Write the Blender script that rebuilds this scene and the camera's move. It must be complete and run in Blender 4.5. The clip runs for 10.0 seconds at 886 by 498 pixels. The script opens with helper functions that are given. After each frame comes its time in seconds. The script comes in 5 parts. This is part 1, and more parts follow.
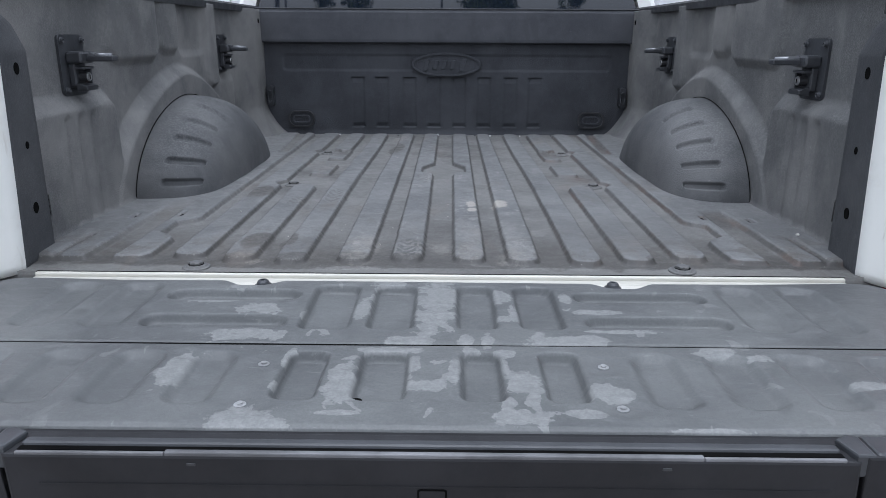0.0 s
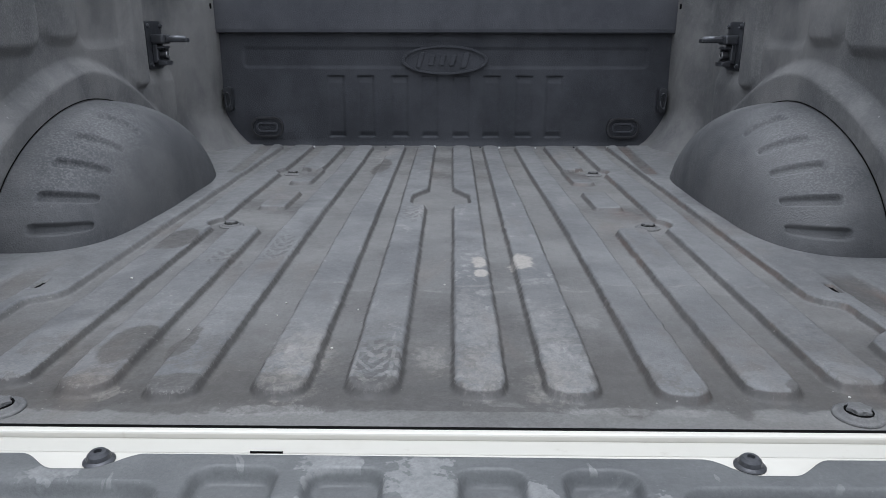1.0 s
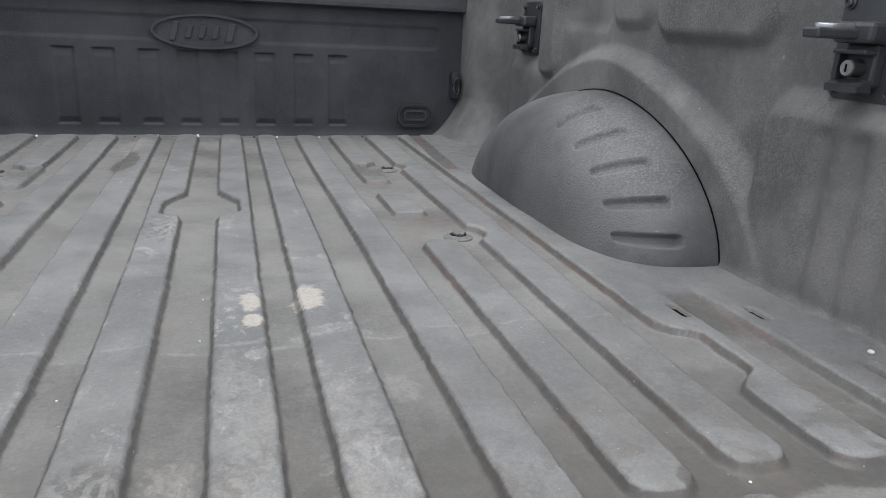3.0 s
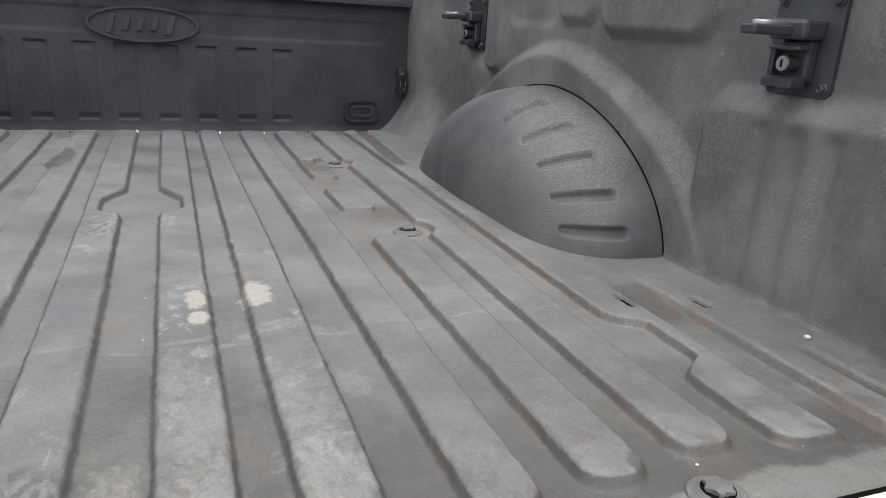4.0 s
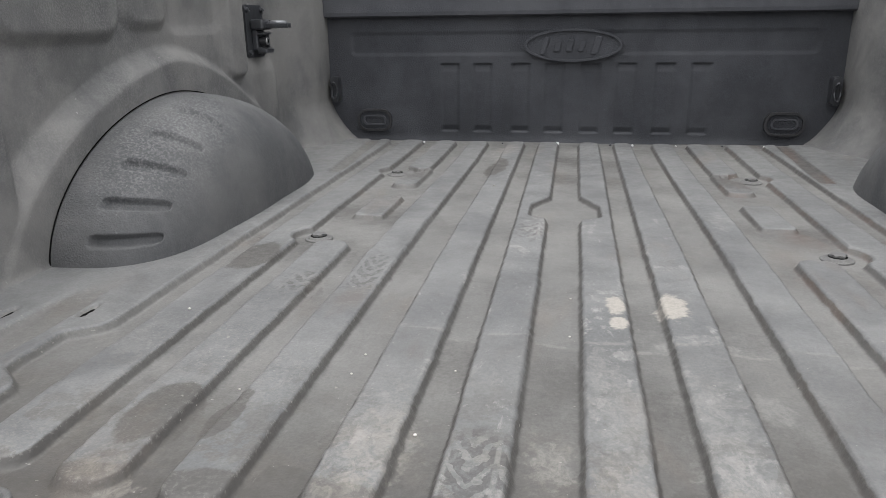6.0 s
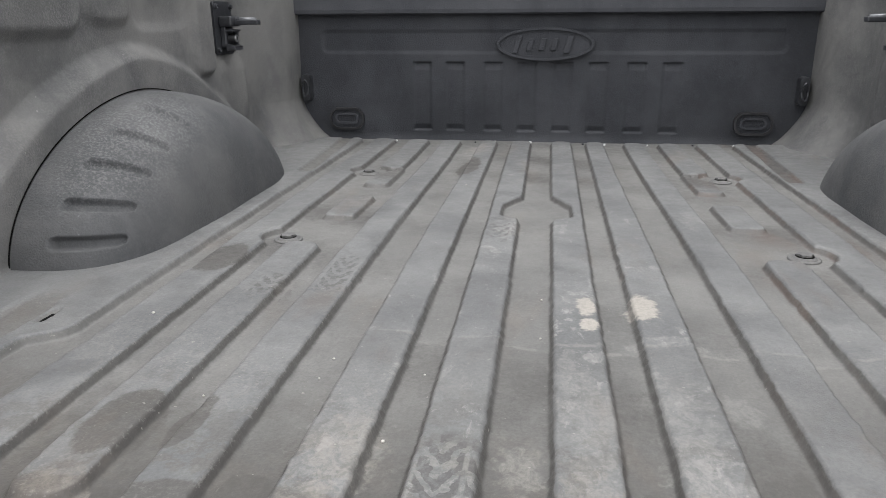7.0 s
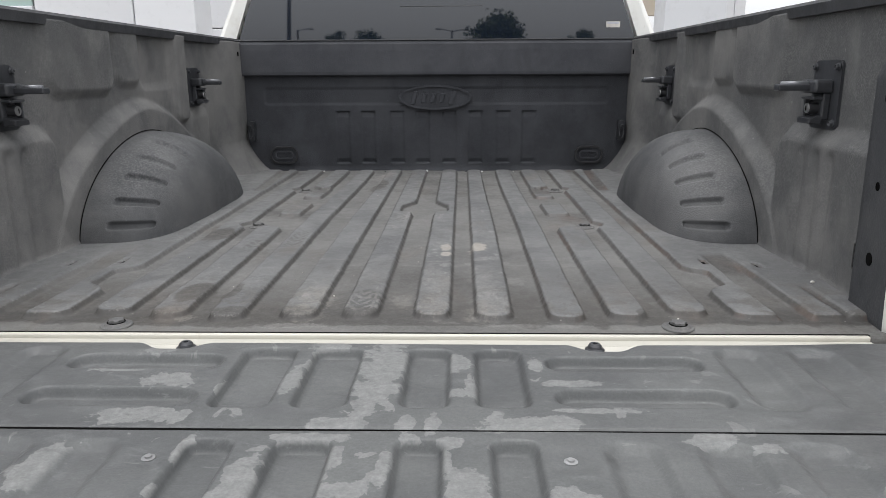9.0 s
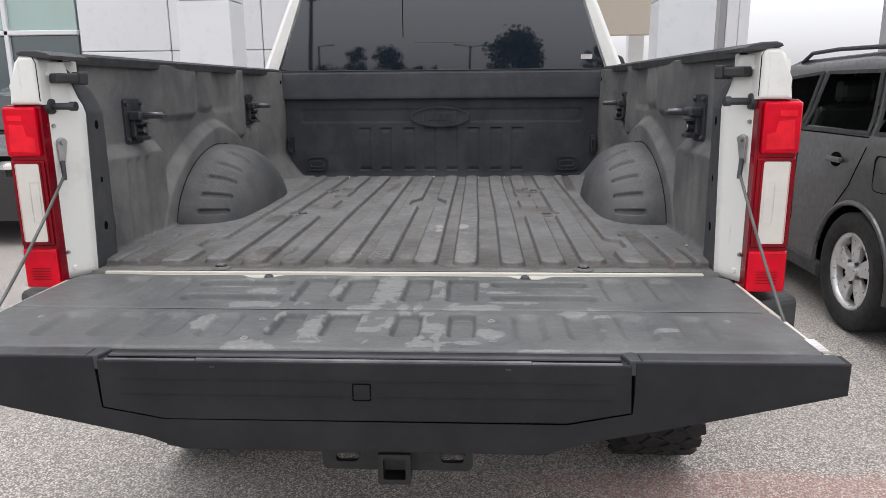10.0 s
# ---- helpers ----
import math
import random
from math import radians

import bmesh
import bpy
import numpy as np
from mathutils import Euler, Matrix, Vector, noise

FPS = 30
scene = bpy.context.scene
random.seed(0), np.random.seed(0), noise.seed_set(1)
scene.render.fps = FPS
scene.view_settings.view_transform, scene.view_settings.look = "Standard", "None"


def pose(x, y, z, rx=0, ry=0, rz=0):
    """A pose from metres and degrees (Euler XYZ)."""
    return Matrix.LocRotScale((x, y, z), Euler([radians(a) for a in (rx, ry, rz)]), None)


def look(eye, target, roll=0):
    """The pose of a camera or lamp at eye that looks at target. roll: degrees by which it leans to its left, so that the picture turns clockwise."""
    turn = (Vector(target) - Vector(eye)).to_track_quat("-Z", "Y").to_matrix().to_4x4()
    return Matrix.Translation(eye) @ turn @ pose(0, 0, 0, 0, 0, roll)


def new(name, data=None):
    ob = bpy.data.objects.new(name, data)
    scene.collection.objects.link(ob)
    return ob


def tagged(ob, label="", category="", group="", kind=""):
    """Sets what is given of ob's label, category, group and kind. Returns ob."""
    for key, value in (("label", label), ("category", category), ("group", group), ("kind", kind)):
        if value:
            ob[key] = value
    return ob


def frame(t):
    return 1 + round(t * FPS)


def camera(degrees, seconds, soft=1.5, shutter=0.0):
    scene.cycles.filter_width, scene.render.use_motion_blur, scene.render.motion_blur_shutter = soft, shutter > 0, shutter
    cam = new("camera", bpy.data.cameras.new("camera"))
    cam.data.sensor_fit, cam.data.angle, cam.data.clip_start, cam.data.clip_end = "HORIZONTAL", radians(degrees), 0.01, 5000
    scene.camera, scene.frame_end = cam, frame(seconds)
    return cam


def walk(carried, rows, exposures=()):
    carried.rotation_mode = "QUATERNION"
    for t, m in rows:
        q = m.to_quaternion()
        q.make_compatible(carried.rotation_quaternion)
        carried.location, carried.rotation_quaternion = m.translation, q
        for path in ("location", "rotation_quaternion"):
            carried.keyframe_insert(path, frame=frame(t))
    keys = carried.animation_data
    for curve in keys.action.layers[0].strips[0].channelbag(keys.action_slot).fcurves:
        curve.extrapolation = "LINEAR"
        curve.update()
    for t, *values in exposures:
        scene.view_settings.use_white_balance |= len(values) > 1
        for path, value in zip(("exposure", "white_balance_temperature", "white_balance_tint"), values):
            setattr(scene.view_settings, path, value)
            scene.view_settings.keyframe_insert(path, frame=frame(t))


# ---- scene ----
cam = camera(63.5, 10.0, 0.65)
PATH = [
    (0, (0.021, -1.278, 1.434), (0.003, 0.638, 0.86), 0.3),
    (0.5, (0.04, -0.98, 1.41), (0.013, 0.934, 0.832), 0.2),
    (1, (0.027, -0.651, 1.396), (0.004, 1.264, 0.82), 0.1),
    (1.5, (0.027, -0.456, 1.385), (0.003, 1.459, 0.808), 0.0),
    (2, (0.042, -0.362, 1.374), (0.123, 1.547, 0.783), 0.5),
    (2.5, (0.051, -0.352, 1.372), (0.352, 1.53, 0.765), 1.6),
    (2.7, (0.057, -0.346, 1.371), (0.464, 1.515, 0.763), 2.1),
    (3.8, (0.064, -0.334, 1.359), (0.825, 1.418, 0.767), 4.0),
    (4, (0.059, -0.337, 1.362), (0.753, 1.439, 0.758), 3.5),
    (4.5, (0.046, -0.342, 1.368), (0.482, 1.508, 0.747), 2.4),
    (5, (0.029, -0.348, 1.371), (0.094, 1.554, 0.754), 0.9),
    (5.5, (0.008, -0.363, 1.38), (-0.214, 1.529, 0.769), -0.3),
    (5.7, (0.006, -0.376, 1.38), (-0.33, 1.502, 0.777), -0.85),
    (6.8, (0.014, -0.371, 1.384), (-0.329, 1.5, 0.768), -0.7),
    (7, (0.013, -0.364, 1.383), (-0.259, 1.52, 0.771), -0.3),
    (7.5, (0.035, -0.385, 1.387), (-0.116, 1.52, 0.794), 0.1),
    (8, (0.044, -0.513, 1.395), (-0.024, 1.406, 0.836), 0.2),
    (8.5, (0.079, -0.746, 1.394), (0.043, 1.184, 0.873), 0.1),
    (9, (0.114, -1.087, 1.412), (0.062, 0.853, 0.931), -0.3),
    (9.3, (0.116, -1.275, 1.422), (0.053, 0.669, 0.957), -0.3),
    (9.5, (0.132, -1.411, 1.439), (0.054, 0.535, 0.984), -0.4),
    (10, (0.211, -1.757, 1.459), (0.107, 0.19, 1.016), -0.5),
]
EXPO = [
    (0.0, -0.12, 5700, 10.5), (1.0, -0.12, 5880, 10.5), (1.5, -0.15, 5850, 10), (2.0, 0.18, 6050, 10), (2.4, 0.26, 6200, 10), (4.0, 0.32, 6450, 10), (7.0, 0.32, 6500, 10), (8.2, 0.24, 6500, 9.5), (8.9, -0.08, 6450, 10), (10.0, -0.17, 6450, 12.5),
]
walk(cam, [(t, look(eye, target, roll)) for t, eye, target, roll in PATH], EXPO)

# ---- sky and light: an overcast day ----
world = bpy.data.worlds.new("overcast_sky")
scene.world = world
world.use_nodes = True
wn, wl = world.node_tree.nodes, world.node_tree.links
sky = wn.new("ShaderNodeTexSky")
sky.sky_type, sky.sun_disc = "NISHITA", False
sky.sun_elevation, sky.sun_rotation = radians(85), radians(198)
sky.air_density, sky.dust_density, sky.ozone_density = 1.0, 4.0, 1.0
dull = wn.new("ShaderNodeHueSaturation")
dull.inputs["Saturation"].default_value = 0.12
wl.new(sky.outputs["Color"], dull.inputs["Color"])
veil = wn.new("ShaderNodeMixRGB")
veil.inputs["Fac"].default_value, veil.inputs["Color2"].default_value = 0.4, (3.2, 3.25, 3.35, 1)
wl.new(dull.outputs["Color"], veil.inputs["Color1"])
wl.new(veil.outputs["Color"], wn["Background"].inputs["Color"])
wn["Background"].inputs["Strength"].default_value = 0.385
sun = new("sun", bpy.data.lights.new("sun", "SUN"))
sun.data.energy, sun.data.angle, sun.data.color = 0.5, radians(40), (1.0, 0.97, 0.93)
sun.matrix_world = look((-0.3, -0.9, 12), (0, 0, 0))

# ---- materials ----
class Mat:
    """A node material, built up by short calls; coordinates are metres on the object."""

    def __init__(self, name):
        self.m = bpy.data.materials.new(name)
        self.m.use_nodes = True
        self.t = self.m.node_tree
        self.b = self.t.nodes["Principled BSDF"]
        self.pos = self.t.nodes.new("ShaderNodeTexCoord").outputs["Object"]
        self.kept = {}

    def put(self, node, **given):
        for key, value in given.items():
            socket = node.inputs[key.replace("_", " ")]
            if isinstance(value, bpy.types.NodeSocket):
                self.t.links.new(value, socket)
            else:
                socket.default_value = value
        return node

    def noise(self, scale, detail=4.0, rough=0.55, vec=None, warp=0.0):
        key = (scale, detail, rough, warp)
        if vec is None and key in self.kept:
            return self.kept[key]
        n = self.t.nodes.new("ShaderNodeTexNoise")
        self.put(n, Vector=vec or self.pos, Scale=scale, Detail=detail, Roughness=rough, Distortion=warp)
        if vec is None:
            self.kept[key] = n.outputs["Fac"]
        return n.outputs["Fac"]

    def stretch(self, x, y, z, move=(0, 0, 0)):
        n = self.t.nodes.new("ShaderNodeMapping")
        self.put(n, Vector=self.pos, Scale=(x, y, z), Location=move)
        return n.outputs["Vector"]

    def ramp(self, value, low, high, to_low=0.0, to_high=1.0):
        n = self.t.nodes.new("ShaderNodeMapRange")
        n.interpolation_type = "SMOOTHSTEP"
        self.put(n, Value=value)
        for k, v in zip(("From Min", "From Max", "To Min", "To Max"), (low, high, to_low, to_high)):
            n.inputs[k].default_value = v
        return n.outputs["Result"]

    def math(self, op, a, b=0.0):
        n = self.t.nodes.new("ShaderNodeMath")
        n.operation = op
        for socket, v in zip(n.inputs, (a, b)):
            if isinstance(v, bpy.types.NodeSocket):
                self.t.links.new(v, socket)
            else:
                socket.default_value = v
        return n.outputs[0]

    def mix(self, fac, a, b):
        n = self.t.nodes.new("ShaderNodeMixRGB")
        for socket, v in zip(n.inputs, (fac, a, b)):
            if isinstance(v, bpy.types.NodeSocket):
                self.t.links.new(v, socket)
            else:
                socket.default_value = v if isinstance(v, float) else (*v, 1.0)
        return n.outputs[0]

    def axis(self, k):
        n = self.t.nodes.new("ShaderNodeSeparateXYZ")
        self.put(n, Vector=self.pos)
        return n.outputs[k]

    def patch(self, cx, cy, rx, ry, soft=0.35, rag=0.6, grain=40.0):
        """A ragged oval stain round (cx, cy) seen from above."""
        n = self.t.nodes.new("ShaderNodeVectorMath")
        n.operation = "LENGTH"
        self.put(n, Vector=self.stretch(1 / rx, 1 / ry, 0.0, (-cx / rx, -cy / ry, 0.0)))
        d = self.math("ADD", n.outputs["Value"], self.math("MULTIPLY", self.math("SUBTRACT", self.noise(grain, 5, 0.6), 0.5), rag * 2))
        return self.ramp(d, 1 + soft, 1 - soft)

    def random(self):
        return self.t.nodes.new("ShaderNodeObjectInfo").outputs["Random"]

    def bump(self, *layers):
        """Layers of (height, strength, distance)."""
        last = None
        for h, strength, dist in layers:
            n = self.t.nodes.new("ShaderNodeBump")
            self.put(n, Height=h, Strength=strength, Distance=dist)
            if last:
                self.t.links.new(last, n.inputs["Normal"])
            last = n.outputs["Normal"]
        self.t.links.new(last, self.b.inputs["Normal"])

    def done(self, colour=None, rough=0.5, metal=0.0, **more):
        self.put(self.b, Roughness=rough, Metallic=metal, **more)
        if isinstance(colour, bpy.types.NodeSocket):
            self.t.links.new(colour, self.b.inputs["Base Color"])
        elif colour:
            self.b.inputs["Base Color"].default_value = (*colour, 1.0)
        return self.m


def make_liner(name, base, dust, pebbled=0.45, rubs=()):
    """Sprayed bed liner: fine pebbled grain, dusty in cloudy areas."""
    m = Mat(name)
    cloud = m.ramp(m.noise(3.2, 5, 0.6), 0.38, 0.68)
    fine = m.noise(70.0, 3, 0.6)
    c = m.mix(cloud, base, dust)
    c = m.mix(m.ramp(fine, 0.45, 0.75, 0.0, 0.16), c, tuple(1.35 * k for k in dust))
    streak = m.ramp(m.noise(1.0, 4, 0.6, m.stretch(13, 13, 2)), 0.56, 0.75, 0.0, 0.2)
    c = m.mix(streak, c, dust)
    grain = m.noise(330.0, 2, 0.5)
    coarse = m.math("MULTIPLY", m.ramp(m.noise(270.0, 2, 0.5), 0.42, 0.66), m.ramp(m.noise(7.0, 3), 0.42, 0.6, 0.3, 1.0))
    c = m.mix(m.math("MULTIPLY", coarse, 0.3 * pebbled + 0.1), c, tuple(1.5 * k for k in dust))
    for cx, cy, rx, ry in rubs:
        rub = m.math("MULTIPLY", m.patch(cx, cy, rx, ry, 0.45, 0.5, 14.0), m.math("MULTIPLY", m.ramp(m.axis(2), 1.04, 1.16), m.ramp(m.noise(210.0, 4, 0.7), 0.47, 0.6)))
        c = m.mix(m.math("MULTIPLY", rub, 0.42), c, tuple(2.0 * k for k in dust))
    speck = m.ramp(m.noise(95.0, 2, 0.5), 0.745, 0.77, 0.0, 0.4)
    c = m.mix(speck, c, tuple(2.2 * k for k in dust))
    blot = m.noise(1.0, 5, 0.58, m.stretch(7, 6, 5, (4, 2, 1)), 0.5)
    c = m.mix(m.ramp(blot, 0.52, 0.72, 0.0, 0.32), c, tuple(1.4 * k for k in dust))
    c = m.mix(m.ramp(blot, 0.48, 0.3, 0.0, 0.35), c, tuple(0.75 * k for k in base))
    m.bump((grain, 0.35, 0.002), (coarse, 0.55 * pebbled, 0.003), (m.noise(55.0, 3), 0.18, 0.003))
    return m.done(c, m.ramp(m.noise(9.0, 3), 0.3, 0.7, 0.6, 0.8), IOR=1.36)


def make_floor():
    """Ribbed bed floor: rubbed blue-grey rib tops, brown dust below, scuffs, stains and worn spots."""
    m = Mat("worn_bed_floor")
    jitter = m.math("SUBTRACT", m.noise(60.0, 5, 0.7), 0.5)
    level = m.math("ADD", m.axis(2), m.math("MULTIPLY", jitter, 0.0024))
    high = m.ramp(level, 1.0000, 1.0022)
    across = m.axis(1)
    cloud = m.noise(5.0, 6, 0.65)
    fine = m.noise(34.0, 9, 0.78)
    low = m.mix(m.ramp(cloud, 0.36, 0.66), (0.114, 0.113, 0.109), (0.154, 0.152, 0.146))
    drag = m.noise(1.0, 7, 0.7, m.stretch(70, 7, 5))
    low = m.mix(m.ramp(drag, 0.5, 0.7, 0.0, 0.15), low, (0.180, 0.178, 0.172))
    low = m.mix(m.ramp(drag, 0.46, 0.3, 0.0, 0.18), low, (0.104, 0.103, 0.100))
    rubbed = m.mix(m.ramp(cloud, 0.38, 0.62), (0.105, 0.107, 0.109), (0.149, 0.151, 0.151))
    c = m.mix(high, low, rubbed)
    c = m.mix(m.ramp(fine, 0.53, 0.66, 0.0, 0.3), c, (0.188, 0.187, 0.180))
    c = m.mix(m.ramp(fine, 0.47, 0.34, 0.0, 0.3), c, (0.068, 0.066, 0.062))
    # darker tone at the rear ends of the grooves, brown film on the rib ends
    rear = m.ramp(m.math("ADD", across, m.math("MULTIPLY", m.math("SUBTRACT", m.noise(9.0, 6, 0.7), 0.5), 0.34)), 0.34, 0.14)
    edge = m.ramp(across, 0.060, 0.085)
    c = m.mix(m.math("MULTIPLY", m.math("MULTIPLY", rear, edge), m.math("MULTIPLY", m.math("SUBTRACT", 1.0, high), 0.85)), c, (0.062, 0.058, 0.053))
    film = m.math("MULTIPLY", m.ramp(m.noise(1.0, 7, 0.7, m.stretch(16, 16, 5, (3, 1, 0)), 0.5), 0.50, 0.54), m.ramp(across, 0.42, 0.10, 0.0, 0.6))
    c = m.mix(film, c, (0.086, 0.079, 0.070))
    # pale rubbed patches along the ribs, thickest about the middle
    along = m.noise(1.0, 8, 0.72, m.stretch(24, 13, 5), 0.6)
    middle = m.patch(0.02, 0.55, 0.27, 0.85, 0.55, 0.3, 6.0)
    along = m.math("ADD", along, m.math("MULTIPLY", m.math("SUBTRACT", middle, 0.45), 0.13))
    pale = m.math("MULTIPLY", m.ramp(along, 0.635, 0.685), high)
    bright = m.mix(m.ramp(m.noise(120.0, 4, 0.7), 0.35, 0.65), (0.184, 0.183, 0.179), (0.278, 0.274, 0.264))
    wisp = m.ramp(m.noise(1.0, 7, 0.75, m.stretch(75, 48, 9, (5, 2, 0)), 0.9), 0.40, 0.60, 0.25, 1.0)
    c = m.mix(m.math("MULTIPLY", m.math("MULTIPLY", pale, wisp), 1.0), c, bright)
    flakes = m.math("MULTIPLY", m.ramp(m.noise(1.0, 7, 0.8, m.stretch(80, 42, 5)), 0.61, 0.64), m.math("ADD", m.math("MULTIPLY", high, 0.8), 0.2))
    c = m.mix(m.math("MULTIPLY", m.math("MULTIPLY", flakes, middle), 0.55), c, (0.272, 0.266, 0.254))
    mottle = m.noise(1.0, 6, 0.68, m.stretch(17, 12, 4, (1, 6, 0)), 0.7)
    c = m.mix(m.ramp(mottle, 0.52, 0.68, 0.0, 0.34), c, m.mix(high, (0.168, 0.163, 0.152), (0.184, 0.182, 0.176)))
    c = m.mix(m.ramp(mottle, 0.48, 0.32, 0.0, 0.34), c, (0.078, 0.077, 0.076))
    # darker grooves about the rib ends, a dusty strip along the rear edge
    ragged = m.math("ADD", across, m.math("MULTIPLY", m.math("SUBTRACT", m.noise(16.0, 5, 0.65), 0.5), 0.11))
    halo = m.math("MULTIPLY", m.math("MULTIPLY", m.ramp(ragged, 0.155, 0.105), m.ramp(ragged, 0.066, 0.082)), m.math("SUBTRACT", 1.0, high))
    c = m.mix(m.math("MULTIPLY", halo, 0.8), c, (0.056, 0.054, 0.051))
    c = m.mix(m.ramp(ragged, 0.078, 0.064, 0.0, 0.6), c, (0.150, 0.149, 0.140))
    # blotches: dark damp ones, two cream spots, pale handling marks
    for cx, cy, rx, ry in ((-0.395, 0.215, 0.035, 0.06), (-0.33, 0.22, 0.02, 0.05), (-0.515, 0.71, 0.035, 0.07), (0.225, 0.13, 0.03, 0.07), (-0.25, 0.09, 0.3, 0.035), (0.116, 0.12, 0.02, 0.055), (0.235, 0.14, 0.032, 0.085), (0.35, 0.115, 0.022, 0.06), (0.46, 0.12, 0.02, 0.05), (-0.235, 0.12, 0.03, 0.04), (-0.12, 0.10, 0.02, 0.03), (-0.19, 1.55, 0.03, 0.12), (0.45, 0.1, 0.03, 0.03), (0.06, 0.066, 0.11, 0.006)):
        c = m.mix(m.math("MULTIPLY", m.patch(cx, cy, rx, ry, 0.08, 0.4, 35.0), 0.8), c, (0.058, 0.054, 0.049))
    for cx, cy, rx, ry in ((0.077, 0.565, 0.013, 0.032), (0.152, 0.573, 0.02, 0.042), (0.078, 0.505, 0.012, 0.02)):
        c = m.mix(m.math("MULTIPLY", m.patch(cx, cy, rx, ry, 0.2, 0.75, 90.0), 0.8), c, (0.336, 0.312, 0.278))
    for cx, cy, rx, ry in ((0.048, 0.36, 0.010, 0.07), (0.07, 0.27, 0.026, 0.08), (0.16, 0.26, 0.03, 0.09), (0.17, 0.15, 0.03, 0.07), (-0.164, 0.2, 0.035, 0.08), (0.16, 0.47, 0.04, 0.012), (0.07, 0.13, 0.02, 0.05), (-0.05, 0.95, 0.02, 0.07), (-0.19, 1.8, 0.04, 0.09), (0.3, 1.03, 0.02, 0.05), (-0.17, 0.062, 0.07, 0.010), (0.23, 0.064, 0.09, 0.008), (0.0, 0.19, 0.018, 0.03), (0.225, 0.33, 0.02, 0.03)):
        c = m.mix(m.math("MULTIPLY", m.math("MULTIPLY", m.patch(cx, cy, rx, ry, 0.2, 1.9, 45.0), wisp), 0.42), c, (0.268, 0.262, 0.250))
    for cx, cy, rx, ry in ((-0.16, 0.19, 0.03, 0.05), (0.0, 0.19, 0.02, 0.04), (-0.165, 0.11, 0.03, 0.03), (0.15, 0.12, 0.03, 0.04), (0.06, 0.14, 0.025, 0.05), (-0.39, 0.11, 0.03, 0.02), (-0.19, 1.86, 0.03, 0.06)):
        c = m.mix(m.math("MULTIPLY", m.math("MULTIPLY", m.patch(cx, cy, rx, ry, 0.3, 1.9, 70.0), wisp), 0.42), c, (0.245, 0.226, 0.200))
    # tide line across the middle ribs, duller on its rear side
    wander = m.math("ADD", m.math("SUBTRACT", across, 0.45), m.math("MULTIPLY", m.math("SUBTRACT", m.noise(7.0, 4), 0.5), 0.07))
    reach = m.patch(0.17, 0.36, 0.42, 0.32, 0.3, 0.3)
    c = m.mix(m.math("MULTIPLY", m.math("MULTIPLY", m.ramp(wander, 0.002, -0.004), reach), m.math("SUBTRACT", 0.32, m.math("MULTIPLY", high, 0.12))), c, (0.085, 0.083, 0.079))
    tide = m.math("MULTIPLY", m.ramp(m.math("ABSOLUTE", wander), 0.006, 0.001), reach)
    c = m.mix(m.math("MULTIPLY", tide, m.ramp(m.noise(50.0, 4), 0.4, 0.6, 0.05, 0.5)), c, (0.215, 0.209, 0.196))
    # tyre-tread print on three ribs: broken chevrons
    zig = m.math("PINGPONG", m.axis(0), 0.023)
    row = m.math("ADD", m.math("MULTIPLY", across, 29.0), m.math("MULTIPLY", zig, 48.0))
    row = m.math("ADD", row, m.math("MULTIPLY", m.math("SUBTRACT", m.noise(45.0, 3), 0.5), 1.5))
    tread = m.math("MULTIPLY", m.ramp(m.math("PINGPONG", row, 0.5), 0.19, 0.24), m.ramp(zig, 0.0015, 0.0035))
    for cx, cy, rx, ry in ((-0.066, 0.150, 0.036, 0.075), (-0.3, 0.66, 0.03, 0.08), (-0.06, 0.93, 0.025, 0.06), (-0.39, 0.60, 0.03, 0.05)):
        c = m.mix(m.math("MULTIPLY", m.math("MULTIPLY", m.patch(cx, cy, rx, ry, 0.3, 0.9, 50.0), m.math("MULTIPLY", tread, m.ramp(m.noise(110.0, 5, 0.7), 0.38, 0.55, 0.25, 1.0))), 0.72), c, (0.058, 0.056, 0.053))
    print_edge = m.math("MULTIPLY", m.patch(-0.066, 0.155, 0.033, 0.055, 0.12, 0.5), m.math("SUBTRACT", 1.0, tread))
    c = m.mix(m.math("MULTIPLY", m.math("MULTIPLY", print_edge, m.ramp(m.noise(95.0, 5, 0.7), 0.4, 0.6, 0.1, 1.0)), 0.42), c, (0.225, 0.216, 0.200))
    # dark rib flanks: painted shade mixed with caught grit, broken and crumbly
    grit_shade = m.math("MULTIPLY", m.ramp(level, 0.9920, 0.9945), m.ramp(level, 1.0030, 1.0008))
    grit_shade = m.math("MULTIPLY", grit_shade, m.ramp(m.noise(140.0, 5, 0.75), 0.30, 0.52, 0.5, 0.84))
    grit_shade = m.math("MULTIPLY", grit_shade, m.ramp(m.noise(1.0, 4, 0.6, m.stretch(9, 4, 1, (7, 3, 0))), 0.35, 0.6, 0.7, 1.0))
    # the band is weaker along the far left edge
    grit_shade = m.math("MULTIPLY", grit_shade, m.ramp(m.axis(0), -0.59, -0.56, 0.4, 1.0))
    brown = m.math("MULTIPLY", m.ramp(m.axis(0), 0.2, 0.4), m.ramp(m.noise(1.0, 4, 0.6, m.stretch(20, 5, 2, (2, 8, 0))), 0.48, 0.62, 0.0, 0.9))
    c = m.mix(grit_shade, c, m.mix(brown, (0.055, 0.052, 0.049), (0.082, 0.058, 0.047)))
    crumbs = m.math("MULTIPLY", m.math("MULTIPLY", m.ramp(level, 0.998, 1.0005), m.ramp(level, 1.0055, 1.003)), m.ramp(m.noise(170.0, 4, 0.7), 0.54, 0.58))
